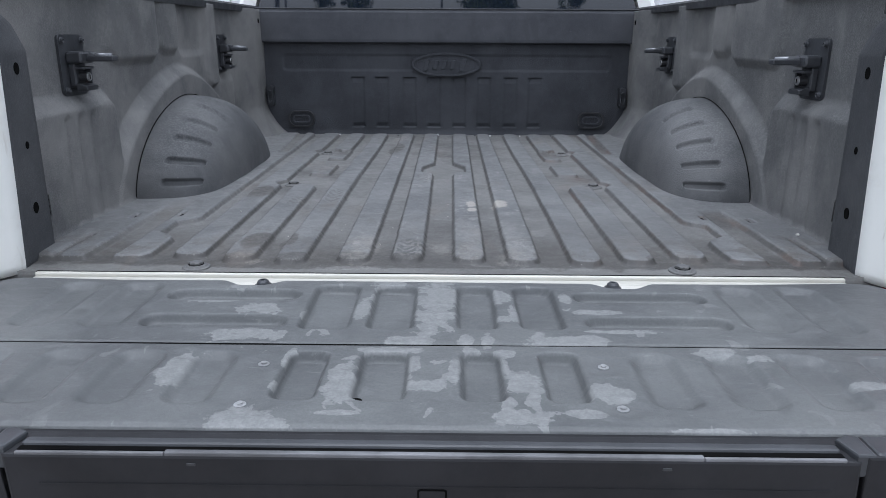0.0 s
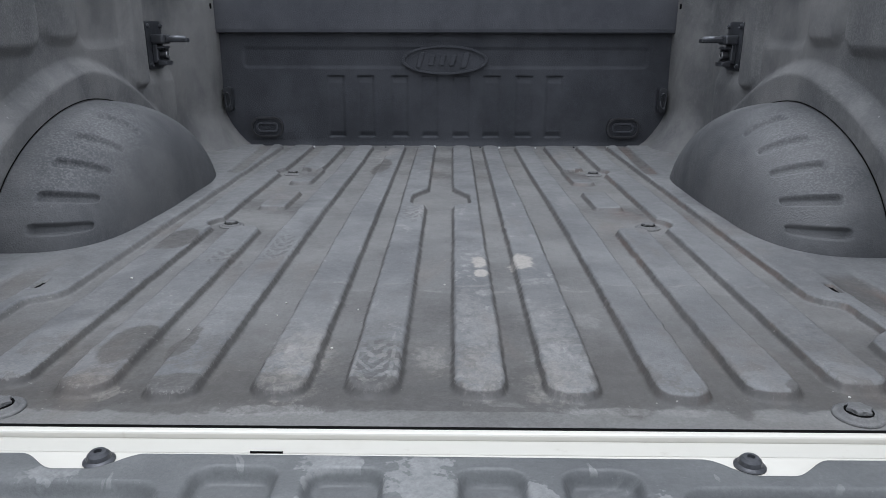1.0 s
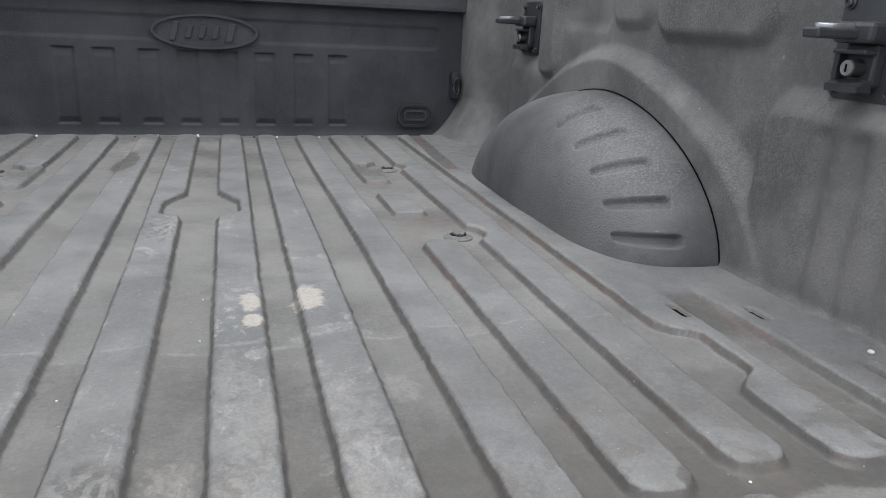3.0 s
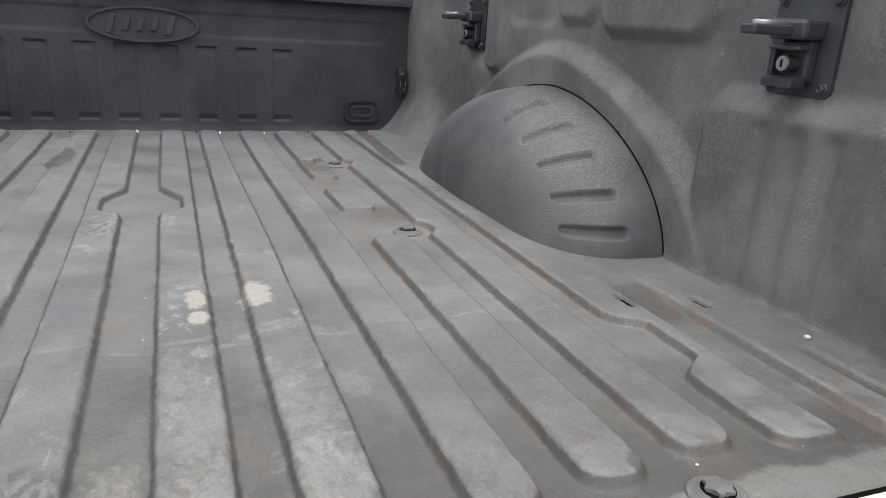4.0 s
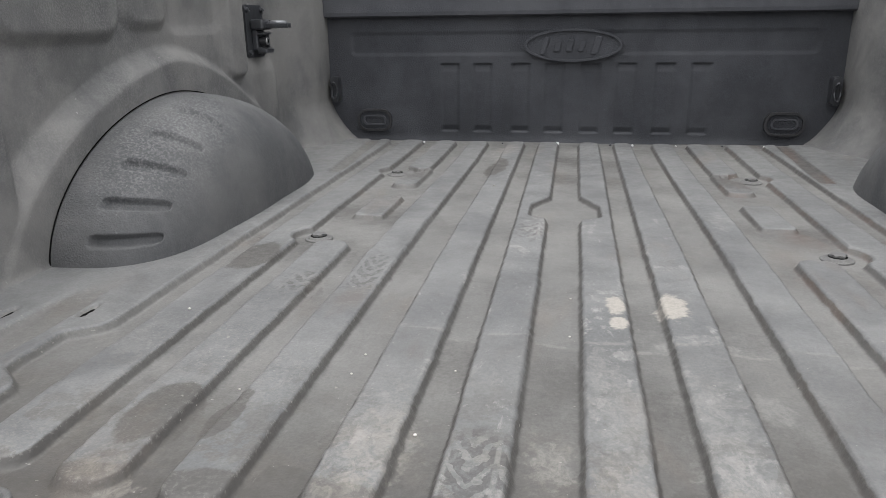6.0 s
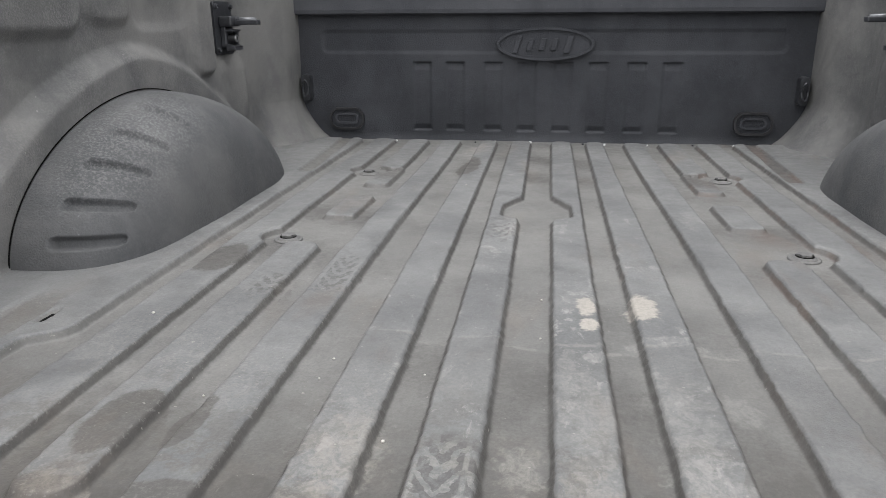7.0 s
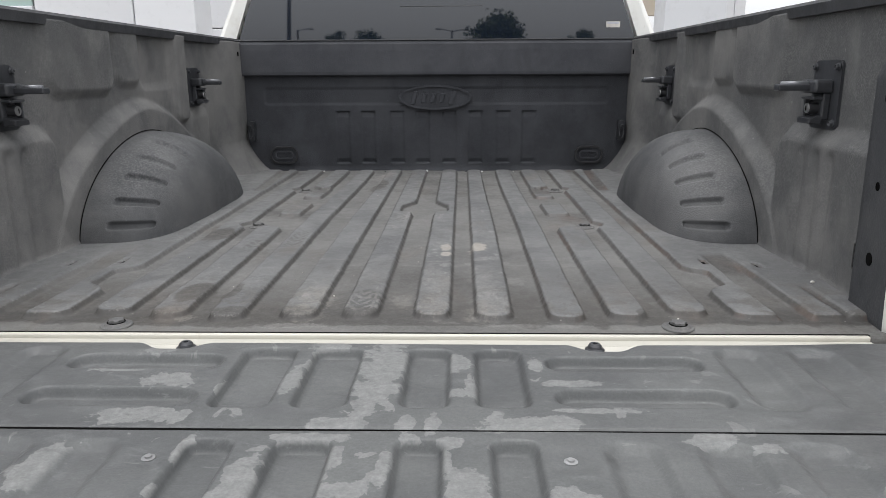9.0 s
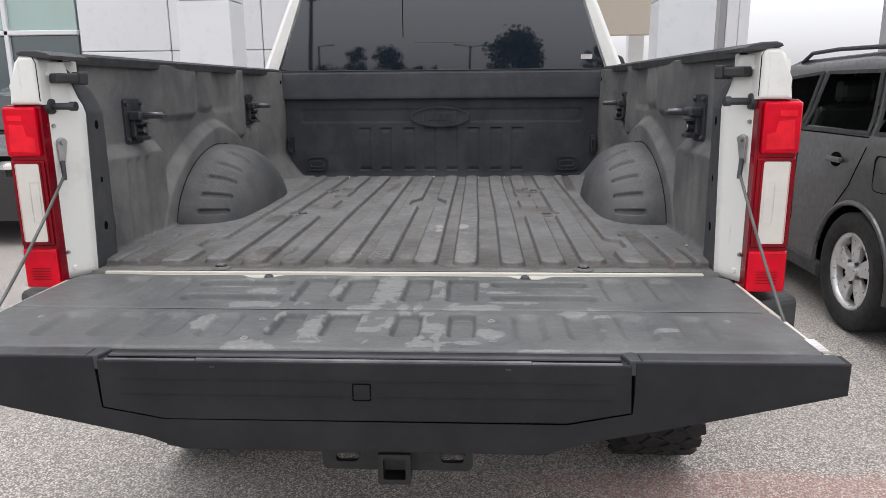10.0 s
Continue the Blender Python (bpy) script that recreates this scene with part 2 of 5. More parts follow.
    c = m.mix(m.math("MULTIPLY", crumbs, m.ramp(m.axis(0), -0.12, -0.26, 0.15, 0.36)), c, (0.215, 0.209, 0.197))
    rust = m.math("MULTIPLY", m.ramp(m.noise(1.0, 5, 0.6, m.stretch(9, 3, 3)), 0.56, 0.72), 0.3)
    c = m.mix(rust, c, (0.123, 0.098, 0.078))
    specks = m.ramp(m.noise(150.0, 1, 0.4), 0.775, 0.80, 0.0, 0.6)
    c = m.mix(specks, c, (0.280, 0.269, 0.246))
    c = m.mix(m.ramp(m.noise(240.0, 3, 0.7), 0.36, 0.66, 0.0, 0.4), c, m.mix(0.5, c, (0.03, 0.03, 0.03)))
    scar = m.ramp(m.noise(1.0, 7, 0.85, m.stretch(110, 16, 5)), 0.62, 0.67, 0.0, 0.22)
    c = m.mix(scar, c, (0.238, 0.231, 0.217))
    m.bump((m.noise(420.0, 2, 0.5), 0.3, 0.0012), (m.noise(30.0, 5, 0.6), 0.25, 0.004))
    return m.done(c, m.ramp(fine, 0.35, 0.65, 0.5, 0.75))


def make_gate_liner():
    """Tailgate liner: blue-grey coating with peeled, pale grey patches."""
    m = Mat("worn_tailgate_liner")
    cloud = m.noise(4.5, 6, 0.6)
    c = m.mix(m.ramp(cloud, 0.32, 0.68), (0.077, 0.080, 0.081), (0.117, 0.121, 0.119))
    c = m.mix(m.ramp(m.noise(30.0, 6, 0.7), 0.5, 0.75, 0.0, 0.35), c, (0.149, 0.152, 0.155))
    raised = m.ramp(m.axis(2), 0.990, 0.9965)
    ragged = m.noise(1.0, 4, 0.5, m.stretch(25, 15, 3), 0.8)
    middle = m.patch(0.02, -0.32, 0.48, 0.42, 0.5, 0.2, 5.0)
    worn = m.math("MULTIPLY", m.math("MULTIPLY", m.ramp(ragged, 0.64, 0.655), middle), raised)
    c = m.mix(m.math("MULTIPLY", worn, 0.8), c, m.mix(m.noise(60.0, 3), (0.178, 0.181, 0.178), (0.230, 0.230, 0.224)))
    peeled = ((-0.343, -0.397, 0.023, 0.049), (-0.218, -0.528, 0.042, 0.023), (-0.119, -0.431, 0.019, 0.057), (-0.162, -0.418, 0.014, 0.016), (-0.012, -0.438, 0.024, 0.016), (-0.113, -0.513, 0.029, 0.006), (-0.063, -0.334, 0.042, 0.011), (-0.026, -0.376, 0.009, 0.022), (-0.202, -0.442, 0.008, 0.012), (-0.202, -0.364, 0.011, 0.028), (-0.099, -0.466, 0.024, 0.012), (0.029, -0.395, 0.009, 0.029), (0.118, -0.431, 0.024, 0.031), (0.128, -0.479, 0.009, 0.024), (0.112, -0.519, 0.035, 0.018), (0.096, -0.384, 0.006, 0.018), (0.095, -0.483, 0.009, 0.013), (0.228, -0.456, 0.027, 0.02), (0.189, -0.508, 0.022, 0.01), (0.401, -0.333, 0.028, 0.017), (0.053, -0.337, 0.01, 0.013), (0.101, -0.342, 0.014, 0.013), (0.461, -0.351, 0.016, 0.011), (0.564, -0.432, 0.022, 0.013), (0.331, -0.544, 0.049, 0.004))
    peeled_front = ((-0.123, -0.175, 0.014, 0.032), (-0.105, -0.116, 0.008, 0.017), (-0.086, -0.064, 0.026, 0.026), (-0.209, -0.189, 0.011, 0.018), (-0.292, -0.277, 0.052, 0.019), (-0.238, -0.286, 0.01, 0.017), (-0.034, -0.299, 0.033, 0.014), (0.002, -0.111, 0.031, 0.067), (-0.001, -0.202, 0.029, 0.033), (-0.012, -0.249, 0.014, 0.039), (-0.292, -0.174, 0.032, 0.02), (-0.378, -0.141, 0.034, 0.008), (-0.349, -0.069, 0.025, 0.012), (0.11, -0.109, 0.02, 0.027), (0.108, -0.212, 0.012, 0.012), (0.131, -0.204, 0.011, 0.019), (0.047, -0.297, 0.011, 0.018), (0.078, -0.301, 0.008, 0.024), (0.181, -0.299, 0.038, 0.018), (0.228, -0.294, 0.034, 0.016), (0.157, -0.289, 0.01, 0.018), (0.268, -0.18, 0.039, 0.01), (0.222, -0.112, 0.01, 0.025), (0.294, -0.263, 0.044, 0.006))
    ground_coat = m.mix(m.ramp(m.noise(75.0, 4, 0.7), 0.3, 0.7), (0.172, 0.176, 0.173), (0.232, 0.234, 0.228))
    bare = None
    for cx, cy, rx, ry in peeled + peeled_front:
        one = m.patch(cx, cy, rx * 1.12, ry * 1.12, 0.05, 1.2, 36.0)
        bare = one if bare is None else m.math("MAXIMUM", bare, one)
    c = m.mix(m.math("MULTIPLY", m.math("MULTIPLY", bare, raised), 0.82), c, ground_coat)
    scratch = m.ramp(m.noise(1.0, 3, 0.7, m.stretch(22, 130, 3)), 0.66, 0.7, 0.0, 0.5)
    c = m.mix(scratch, c, (0.183, 0.187, 0.183))
    nick = m.math("MULTIPLY", m.ramp(m.noise(1.0, 4, 0.8, m.stretch(120, 40, 3)), 0.66, 0.7), m.patch(-0.68, -0.12, 0.2, 0.12))
    c = m.mix(m.math("MULTIPLY", nick, 0.6), c, (0.258, 0.258, 0.253))
    smear = m.noise(1.0, 8, 0.75, m.stretch(18, 34, 3, (2, 5, 0)), 0.7)
    c = m.mix(m.ramp(smear, 0.53, 0.66, 0.0, 0.45), c, (0.158, 0.162, 0.163))
    c = m.mix(m.ramp(smear, 0.46, 0.33, 0.0, 0.45), c, (0.062, 0.065, 0.066))
    for sx, sy, mv in ((60, 260, 1), (200, 90, 4), (140, 330, 7)):
        hair = m.noise(1.0, 5, 0.75, m.stretch(sx, sy, 3, (mv, mv, 0)), 0.3)
        c = m.mix(m.ramp(hair, 0.655, 0.685, 0.0, 0.4), c, (0.205, 0.208, 0.206))
    c = m.mix(m.ramp(m.noise(260.0, 3, 0.7), 0.36, 0.66, 0.0, 0.4), c, m.mix(0.5, c, (0.03, 0.031, 0.033)))
    m.bump((m.noise(420.0, 2), 0.2, 0.0015), (smear, 0.2, 0.002), (m.noise(25.0, 4), 0.15, 0.003))
    return m.done(c, m.ramp(smear, 0.35, 0.65, 0.42, 0.64))


def make_paint(name, colour, dirt=(0.45, 0.43, 0.4), amount=0.35, rough=0.3, coat=0.3):
    m = Mat(name)
    grime = m.ramp(m.noise(6.0, 6, 0.65), 0.52, 0.75, 0.0, amount)
    c = m.mix(grime, colour, dirt)
    c = m.mix(m.ramp(m.noise(1.0, 4, 0.7, m.stretch(40, 40, 6)), 0.62, 0.75, 0.0, amount), c, dirt)
    m.bump((m.noise(500.0, 1), 0.02, 0.001))
    return m.done(c, m.ramp(m.noise(14.0, 3), 0.3, 0.7, rough, rough + 0.12), Coat_Weight=coat)


def make_plain(name, colour, rough=0.5, metal=0.0, vary=0.25, grain=300.0, depth=0.15, **more):
    m = Mat(name)
    c = m.mix(m.ramp(m.noise(11.0, 5, 0.6), 0.3, 0.72, 0.0, 1.0), tuple(k * (1 - vary) for k in colour), tuple(k * (1 + vary) for k in colour))
    m.bump((m.noise(grain, 2), depth, 0.001))
    return m.done(c, m.ramp(m.noise(30.0, 4), 0.3, 0.7, max(0.02, rough - 0.08), rough + 0.08), metal, **more)


def make_asphalt():
    m = Mat("asphalt")
    cell = m.t.nodes.new("ShaderNodeTexVoronoi")
    m.put(cell, Vector=m.pos, Scale=150.0)
    stone = m.ramp(cell.outputs["Color"], 0.1, 0.95)
    c = m.mix(stone, (0.155, 0.14, 0.13), (0.66, 0.61, 0.56))
    c = m.mix(m.ramp(cell.outputs["Distance"], 0.35, 0.75, 0.0, 0.7), c, (0.14, 0.132, 0.122))
    c = m.mix(m.ramp(m.noise(1.3, 6, 0.65), 0.4, 0.7, 0.0, 0.3), c, (0.27, 0.255, 0.24))
    worn = m.math("MULTIPLY", m.patch(1.25, 0.68, 0.85, 0.12, 0.5, 0.8, 9.0), m.ramp(m.noise(60.0, 4, 0.7), 0.4, 0.62, 0.1, 0.6))
    c = m.mix(worn, c, (0.42, 0.2, 0.17))
    m.bump((m.math("SUBTRACT", 1.0, cell.outputs["Distance"]), 0.5, 0.004), (m.noise(40.0, 3), 0.2, 0.004))
    return m.done(c, 0.85)


def make_leaf():
    m = Mat("leaves")
    n = m.t.nodes.new("ShaderNodeNewGeometry").outputs["Random Per Island"]
    return m.done(m.mix(n, (0.03, 0.055, 0.018), (0.085, 0.12, 0.04)), 0.6)


def make_glass(name, tint, rough=0.02, ior=1.5):
    m = Mat(name)
    m.bump((m.noise(3.0, 2), 0.006, 0.01))
    return m.done(m.mix(m.noise(2.0, 3), tuple(0.85 * k for k in tint), tint), rough, IOR=ior)


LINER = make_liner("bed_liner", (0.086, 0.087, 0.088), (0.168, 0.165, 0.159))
# front wall: a darker tone of the bed liner
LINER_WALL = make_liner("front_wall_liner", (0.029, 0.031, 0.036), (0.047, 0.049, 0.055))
# header: front wall liner lightened in colour because it faces the sky
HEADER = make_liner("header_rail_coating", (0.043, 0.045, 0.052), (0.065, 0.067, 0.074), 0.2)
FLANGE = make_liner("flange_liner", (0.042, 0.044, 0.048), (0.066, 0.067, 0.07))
HOUSING = make_liner("wheel_house_liner", (0.055, 0.057, 0.060), (0.100, 0.100, 0.101), 0.5, ((-0.73, 0.80, 0.075, 0.26), (0.73, 0.80, 0.075, 0.26)))
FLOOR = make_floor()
GATE = make_gate_liner()
WHITE = make_paint("white_paint", (0.76, 0.76, 0.725), (0.46, 0.42, 0.36), 0.42)
SILL = make_paint("white_sill_paint", (0.55, 0.53, 0.47), (0.42, 0.38, 0.33), 0.4, 0.35)
# sill paint with dust, also dimmed for the shade on the low sill step
DIM_WHITE = make_paint("dimmed_dusty_sill_paint", (0.45, 0.435, 0.385), (0.36, 0.33, 0.28), 0.55, 0.5, 0.0)
EDGE = make_plain("grey_edge_plastic", (0.034, 0.036, 0.040), 0.42, 0.0, 0.25, 300.0, 0.15)
# bead colour raised for the highlight along the bevelled edge
EDGE_BRIGHT = make_plain("bright_edge_plastic", (0.12, 0.12, 0.125), 0.45, 0.0, 0.4, 300.0, 0.15)
BLACK = make_plain("black_plastic", (0.022, 0.022, 0.024), 0.5, 0.0, 0.3, 260.0, 0.25)
FACE = make_plain("dark_moulded_plastic", (0.0165, 0.0165, 0.0185), 0.55, 0.0, 0.2, 300.0, 0.2, IOR=1.35)
CAP = make_plain("rail_cap_plastic", (0.034, 0.035, 0.038), 0.52, 0.0, 0.25, 240.0, 0.3)
IRON = make_plain("black_coated_steel", (0.045, 0.047, 0.052), 0.38, 0.3, 0.3, 180.0, 0.2)
LEVER = make_plain("rubbed_steel", (0.16, 0.165, 0.175), 0.33, 0.5, 0.3, 120.0, 0.1)
STEEL = make_plain("dull_steel", (0.42, 0.42, 0.42), 0.38, 0.85, 0.25, 120.0, 0.15)
BRIGHT = make_plain("bare_bright_steel", (0.75, 0.75, 0.74), 0.3, 0.3, 0.2)
ALLOY = make_plain("wheel_alloy", (0.66, 0.66, 0.66), 0.34, 0.55, 0.08, 60.0, 0.0)
# near-black for seams, and for gaps and hollows painted as shade
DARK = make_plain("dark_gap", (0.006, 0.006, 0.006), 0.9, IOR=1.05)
RUBBER = make_plain("tyre_rubber", (0.0132, 0.0132, 0.0138), 0.75, 0.0, 0.35, 150.0, 0.4)
ROPE = make_plain("coated_cable", (0.09, 0.09, 0.088), 0.55, 0.1, 0.3, 700.0, 0.6)
RED = make_plain("red_lens", (0.6, 0.003, 0.018), 0.05, 0.0, 0.2, 30.0, 0.02, IOR=1.28)
SCARLET = make_plain("red_reflector", (0.76, 0.012, 0.028), 0.12, 0.0, 0.25, 30.0, 0.05, IOR=1.3)
DEEPRED = make_plain("deep_red_lens", (0.2, 0.001, 0.008), 0.06, 0.0, 0.3, 30.0, 0.02, IOR=1.33)
PINK = make_plain("pink_lens_edge", (0.62, 0.3, 0.29), 0.2, 0.0, 0.1, 90.0, 0.1)
CLEAR = make_plain("frosted_lens", (0.66, 0.63, 0.58), 0.2, 0.0, 0.06, 90.0, 0.1, Coat_Weight=0.6)
TINT = make_glass("tinted_glass", (0.011, 0.016, 0.027), 0.02, 1.9)
CARGLASS = make_glass("car_glass", (0.02, 0.023, 0.024), 0.04, 1.4)
CARPANE = make_glass("clear_car_glass", (0.62, 0.70, 0.67), 0.0, 1.02)
CARPANE.node_tree.nodes["Principled BSDF"].inputs["Transmission Weight"].default_value = 1.0
GREEN = make_glass("green_glazing", (0.34, 0.47, 0.43), 0.06, 2.0)
GREENDARK = make_glass("dark_glazing", (0.06, 0.09, 0.1), 0.06, 2.0)
PANEL = make_paint("aluminium_panel", (0.72, 0.73, 0.75), (0.4, 0.4, 0.4), 0.2, 0.4, 0.0)
PANELDARK = make_paint("grey_panel", (0.3, 0.3, 0.31), (0.24, 0.24, 0.24), 0.2, 0.45, 0.0)
BEIGE = make_paint("beige_render", (0.52, 0.46, 0.38), (0.42, 0.38, 0.32), 0.25, 0.7, 0.0)
SUVPAINT = make_plain("charcoal_car_paint", (0.066, 0.066, 0.068), 0.40, 0.25, 0.02, 4.0, 0.0, Coat_Weight=0.5)
CARBLACK = make_plain("black_car_paint", (0.01, 0.01, 0.011), 0.2, 0.2, 0.08, 900.0, 0.03, Coat_Weight=1.0)
PAPER = make_plain("white_label", (0.56, 0.53, 0.49), 0.5)
INK = make_plain("label_print", (0.45, 0.46, 0.5), 0.6)
STONE = make_plain("pebble_stone", (0.48, 0.46, 0.43), 0.8)
ASPHALT = make_asphalt()
LEAF = make_leaf()
BARK = make_plain("bark", (0.09, 0.075, 0.06), 0.9, 0.0, 0.4, 40.0, 0.7)
POLE = make_plain("weathered_pole", (0.045, 0.045, 0.045), 0.6, 0.2)


# ---- mesh helpers ----
def part(name, source, material, parent, label="", smooth=False, category="", kind=""):
    """Links a bmesh or a mesh as one object under its thing."""
    if isinstance(source, bmesh.types.BMesh):
        bmesh.ops.recalc_face_normals(source, faces=source.faces)
        data = bpy.data.meshes.new(name)
        source.to_mesh(data)
        source.free()
    else:
        data = source
    if not data.materials:
        data.materials.append(material)
    if smooth:
        data.polygons.foreach_set("use_smooth", [True] * len(data.polygons))
    ob = new(name, data)
    ob.parent = parent
    return tagged(ob, label, category, "", kind)


def thing(name, label, category, at=(0, 0, 0), group="", kind=""):
    e = new(name)
    e.location = at
    e.empty_display_size = 0.1
    return tagged(e, label, category, group, kind)


def sheet(name, p, back=None):
    """A mesh over the grid of points p[i, j]; back: an offset to which the rim is folded and closed."""
    if back is not None:
        b = np.array(back)
        p = np.concatenate([p[:1] + b, p, p[-1:] + b], 0)
        p = np.concatenate([p[:, :1] + 0, p, p[:, -1:] + 0], 1)
        p[1:-1, 0] += b
        p[1:-1, -1] += b
    n, m = p.shape[:2]
    k = np.arange(n * m).reshape(n, m)
    q = np.stack([k[:-1, :-1], k[1:, :-1], k[1:, 1:], k[:-1, 1:]], -1).reshape(-1, 4)
    data = bpy.data.meshes.new(name)
    data.from_pydata(p.reshape(-1, 3).tolist(), [], q.tolist())
    data.validate()
    return data


def box(bm, x0, x1, y0, y1, z0, z1, bevel=0.0, seg=2):
    v = [bm.verts.new((x, y, z)) for x in (x0, x1) for y in (y0, y1) for z in (z0, z1)]
    fs = [bm.faces.new([v[i] for i in q]) for q in ((0, 1, 3, 2), (4, 6, 7, 5), (0, 4, 5, 1), (2, 3, 7, 6), (0, 2, 6, 4), (1, 5, 7, 3))]
    if bevel:
        es = list({e for f in fs for e in f.edges})
        bmesh.ops.bevel(bm, geom=es, offset=bevel, segments=seg, profile=0.5, affect="EDGES")
    return bm


def prism(bm, poly, axis, a0, a1, bevel=0.0, seg=2):
    """An outline in the plane across an axis, drawn out from a0 to a1."""
    def at(u, w, a):
        return ((a, u, w), (u, a, w), (u, w, a))[axis]
    n = len(poly)
    lo = [bm.verts.new(at(u, w, a0)) for u, w in poly]
    hi = [bm.verts.new(at(u, w, a1)) for u, w in poly]
    fs = [bm.faces.new(lo), bm.faces.new(hi[::-1])]
    fs += [bm.faces.new((lo[i], hi[i], hi[(i + 1) % n], lo[(i + 1) % n])) for i in range(n)]
    if bevel:
        es = list({e for f in fs[:2] for e in f.edges})
        bmesh.ops.bevel(bm, geom=es, offset=bevel, segments=seg, profile=0.5, affect="EDGES")
    return bm


def rod(bm, a, b, r, r2=None, seg=16, caps=True):
    a, b = Vector(a), Vector(b)
    d = b - a
    m = Matrix.Translation((a + b) / 2) @ d.to_track_quat("Z", "Y").to_matrix().to_4x4()
    bmesh.ops.create_cone(bm, cap_ends=caps, segments=seg, radius1=r, radius2=r if r2 is None else r2, depth=d.length, matrix=m)
    return bm


def lathe(bm, profile, centre, axis, seg=32, closed=False):
    """A body turned round an axis (0 x, 1 y, 2 z) from (radius, along) pairs."""
    rings = []
    for r, a in profile:
        ring = []
        for i in range(seg):
            t = math.tau * i / seg
            p = [0, 0, 0]
            p[axis], p[(axis + 1) % 3], p[(axis + 2) % 3] = a, r * math.cos(t), r * math.sin(t)
            ring.append(bm.verts.new(Vector(centre) + Vector(p)))
        rings.append(ring)
    for a, b in zip(rings, rings[1:] + (rings[:1] if closed else [])):
        for i in range(seg):
            bm.faces.new((a[i], a[(i + 1) % seg], b[(i + 1) % seg], b[i]))
    if not closed:
        bm.faces.new(rings[0])
        bm.faces.new(rings[-1][::-1])
    return bm


def tube(bm, pts, r, seg=10):
    pts = [Vector(p) for p in pts]
    rings = []
    for i, p in enumerate(pts):
        d = (pts[min(i + 1, len(pts) - 1)] - pts[max(i - 1, 0)]).normalized()
        u = d.orthogonal().normalized() if abs(d.z) > 0.95 else d.cross(Vector((0, 0, 1))).normalized()
        w = d.cross(u)
        rings.append([bm.verts.new(p + r * (u * math.cos(math.tau * k / seg) + w * math.sin(math.tau * k / seg))) for k in range(seg)])
    for a, b in zip(rings, rings[1:]):
        for k in range(seg):
            bm.faces.new((a[k], a[(k + 1) % seg], b[(k + 1) % seg], b[k]))
    bm.faces.new(rings[0])
    bm.faces.new(rings[-1][::-1])
    return bm


def rounded(w, h, r, n=6, cx=0.0, cy=0.0):
    """The outline of a rounded rectangle of half sizes w, h."""
    out = []
    for sx, sy, a in ((1, 1, 0), (-1, 1, 90), (-1, -1, 180), (1, -1, 270)):
        for i in range(n + 1):
            t = radians(a + 90 * i / n)
            out.append((cx + sx * (w - r) + r * math.cos(t), cy + sy * (h - r) + r * math.sin(t)))
    return out


def ring(bm, outer, inner, axis, a0, a1):
    """A closed frame between two outlines of as many points."""
    def at(u, w, a):
        return ((a, u, w), (u, a, w), (u, w, a))[axis]
    n = len(outer)
    g = [[bm.verts.new(at(u, w, a)) for u, w in o] for o, a in ((outer, a0), (outer, a1), (inner, a1), (inner, a0))]
    for a, b in zip(g, g[1:] + g[:1]):
        for i in range(n):
            bm.faces.new((a[i], a[(i + 1) % n], b[(i + 1) % n], b[i]))
    return bm


def holed(bm, outer, holes, axis, a0, a1):
    """A plate with an outline and holes cut through it."""
    def at(u, w, a):
        return ((a, u, w), (u, a, w), (u, w, a))[axis]
    sides = []
    for a in (a0, a1):
        loops = [[bm.verts.new(at(u, w, a)) for u, w in o] for o in [outer] + holes]
        edges = [bm.edges.new((p, q)) for o in loops for p, q in zip(o, o[1:] + o[:1])]
        bmesh.ops.triangle_fill(bm, use_beauty=True, edges=edges)
        sides.append(loops)
    for lo, hi in zip(*sides):
        for k in range(len(lo)):
            n = (k + 1) % len(lo)
            bm.faces.new((lo[k], lo[n], hi[n], hi[k]))
    bmesh.ops.recalc_face_normals(bm, faces=bm.faces[:])
    return bm


# soft stamped shapes
def rect(x, y, x0, x1, y0, y1, r, soft):
    """1 inside a rounded rectangle, 0 outside, with a sloping edge."""
    cx, cy, hx, hy = (x0 + x1) / 2, (y0 + y1) / 2, (x1 - x0) / 2 - r, (y1 - y0) / 2 - r
    dx, dy = np.abs(x - cx) - hx, np.abs(y - cy) - hy
    d = np.hypot(np.maximum(dx, 0), np.maximum(dy, 0)) + np.minimum(np.maximum(dx, dy), 0) - r
    t = np.clip(0.5 - d / soft, 0, 1)
    return t * t * (3 - 2 * t)


def step(v, a, b):
    t = np.clip((v - a) / (b - a), 0, 1)
    return t * t * (3 - 2 * t)


def oval(x, y, cx, cy, a, b, soft):
    d = (np.hypot((x - cx) / a, (y - cy) / b) - 1) * min(a, b)
    t = np.clip(0.5 - d / soft, 0, 1)
    return t * t * (3 - 2 * t)


def lattice(u, v):
    return np.meshgrid(u, v, indexing="ij")


# ---- ground ----
def ground():
    n = 41
    a = np.sinh(np.linspace(-6.0, 6.0, n)) / np.sinh(6.0) * 400
    x, y = lattice(a, a + 5)
    ob = part("ground", sheet("ground", np.stack([x, y, 0 * x], -1)), ASPHALT, None, "pale worn asphalt of a car park", category="ground", kind="structure")
    return ob


ground()

# ---- the pickup truck ----
LOW, RISE = 0.992, 0.013      # bed floor: groove level and rib height
WALL = 0.86                   # inner face of the bed sides
truck = thing("pickup_truck", "white pickup truck with lowered tailgate and worn grey bed", "truck")


CRUMBLE = np.random.default_rng(5).normal(0, 1, (260, 300))


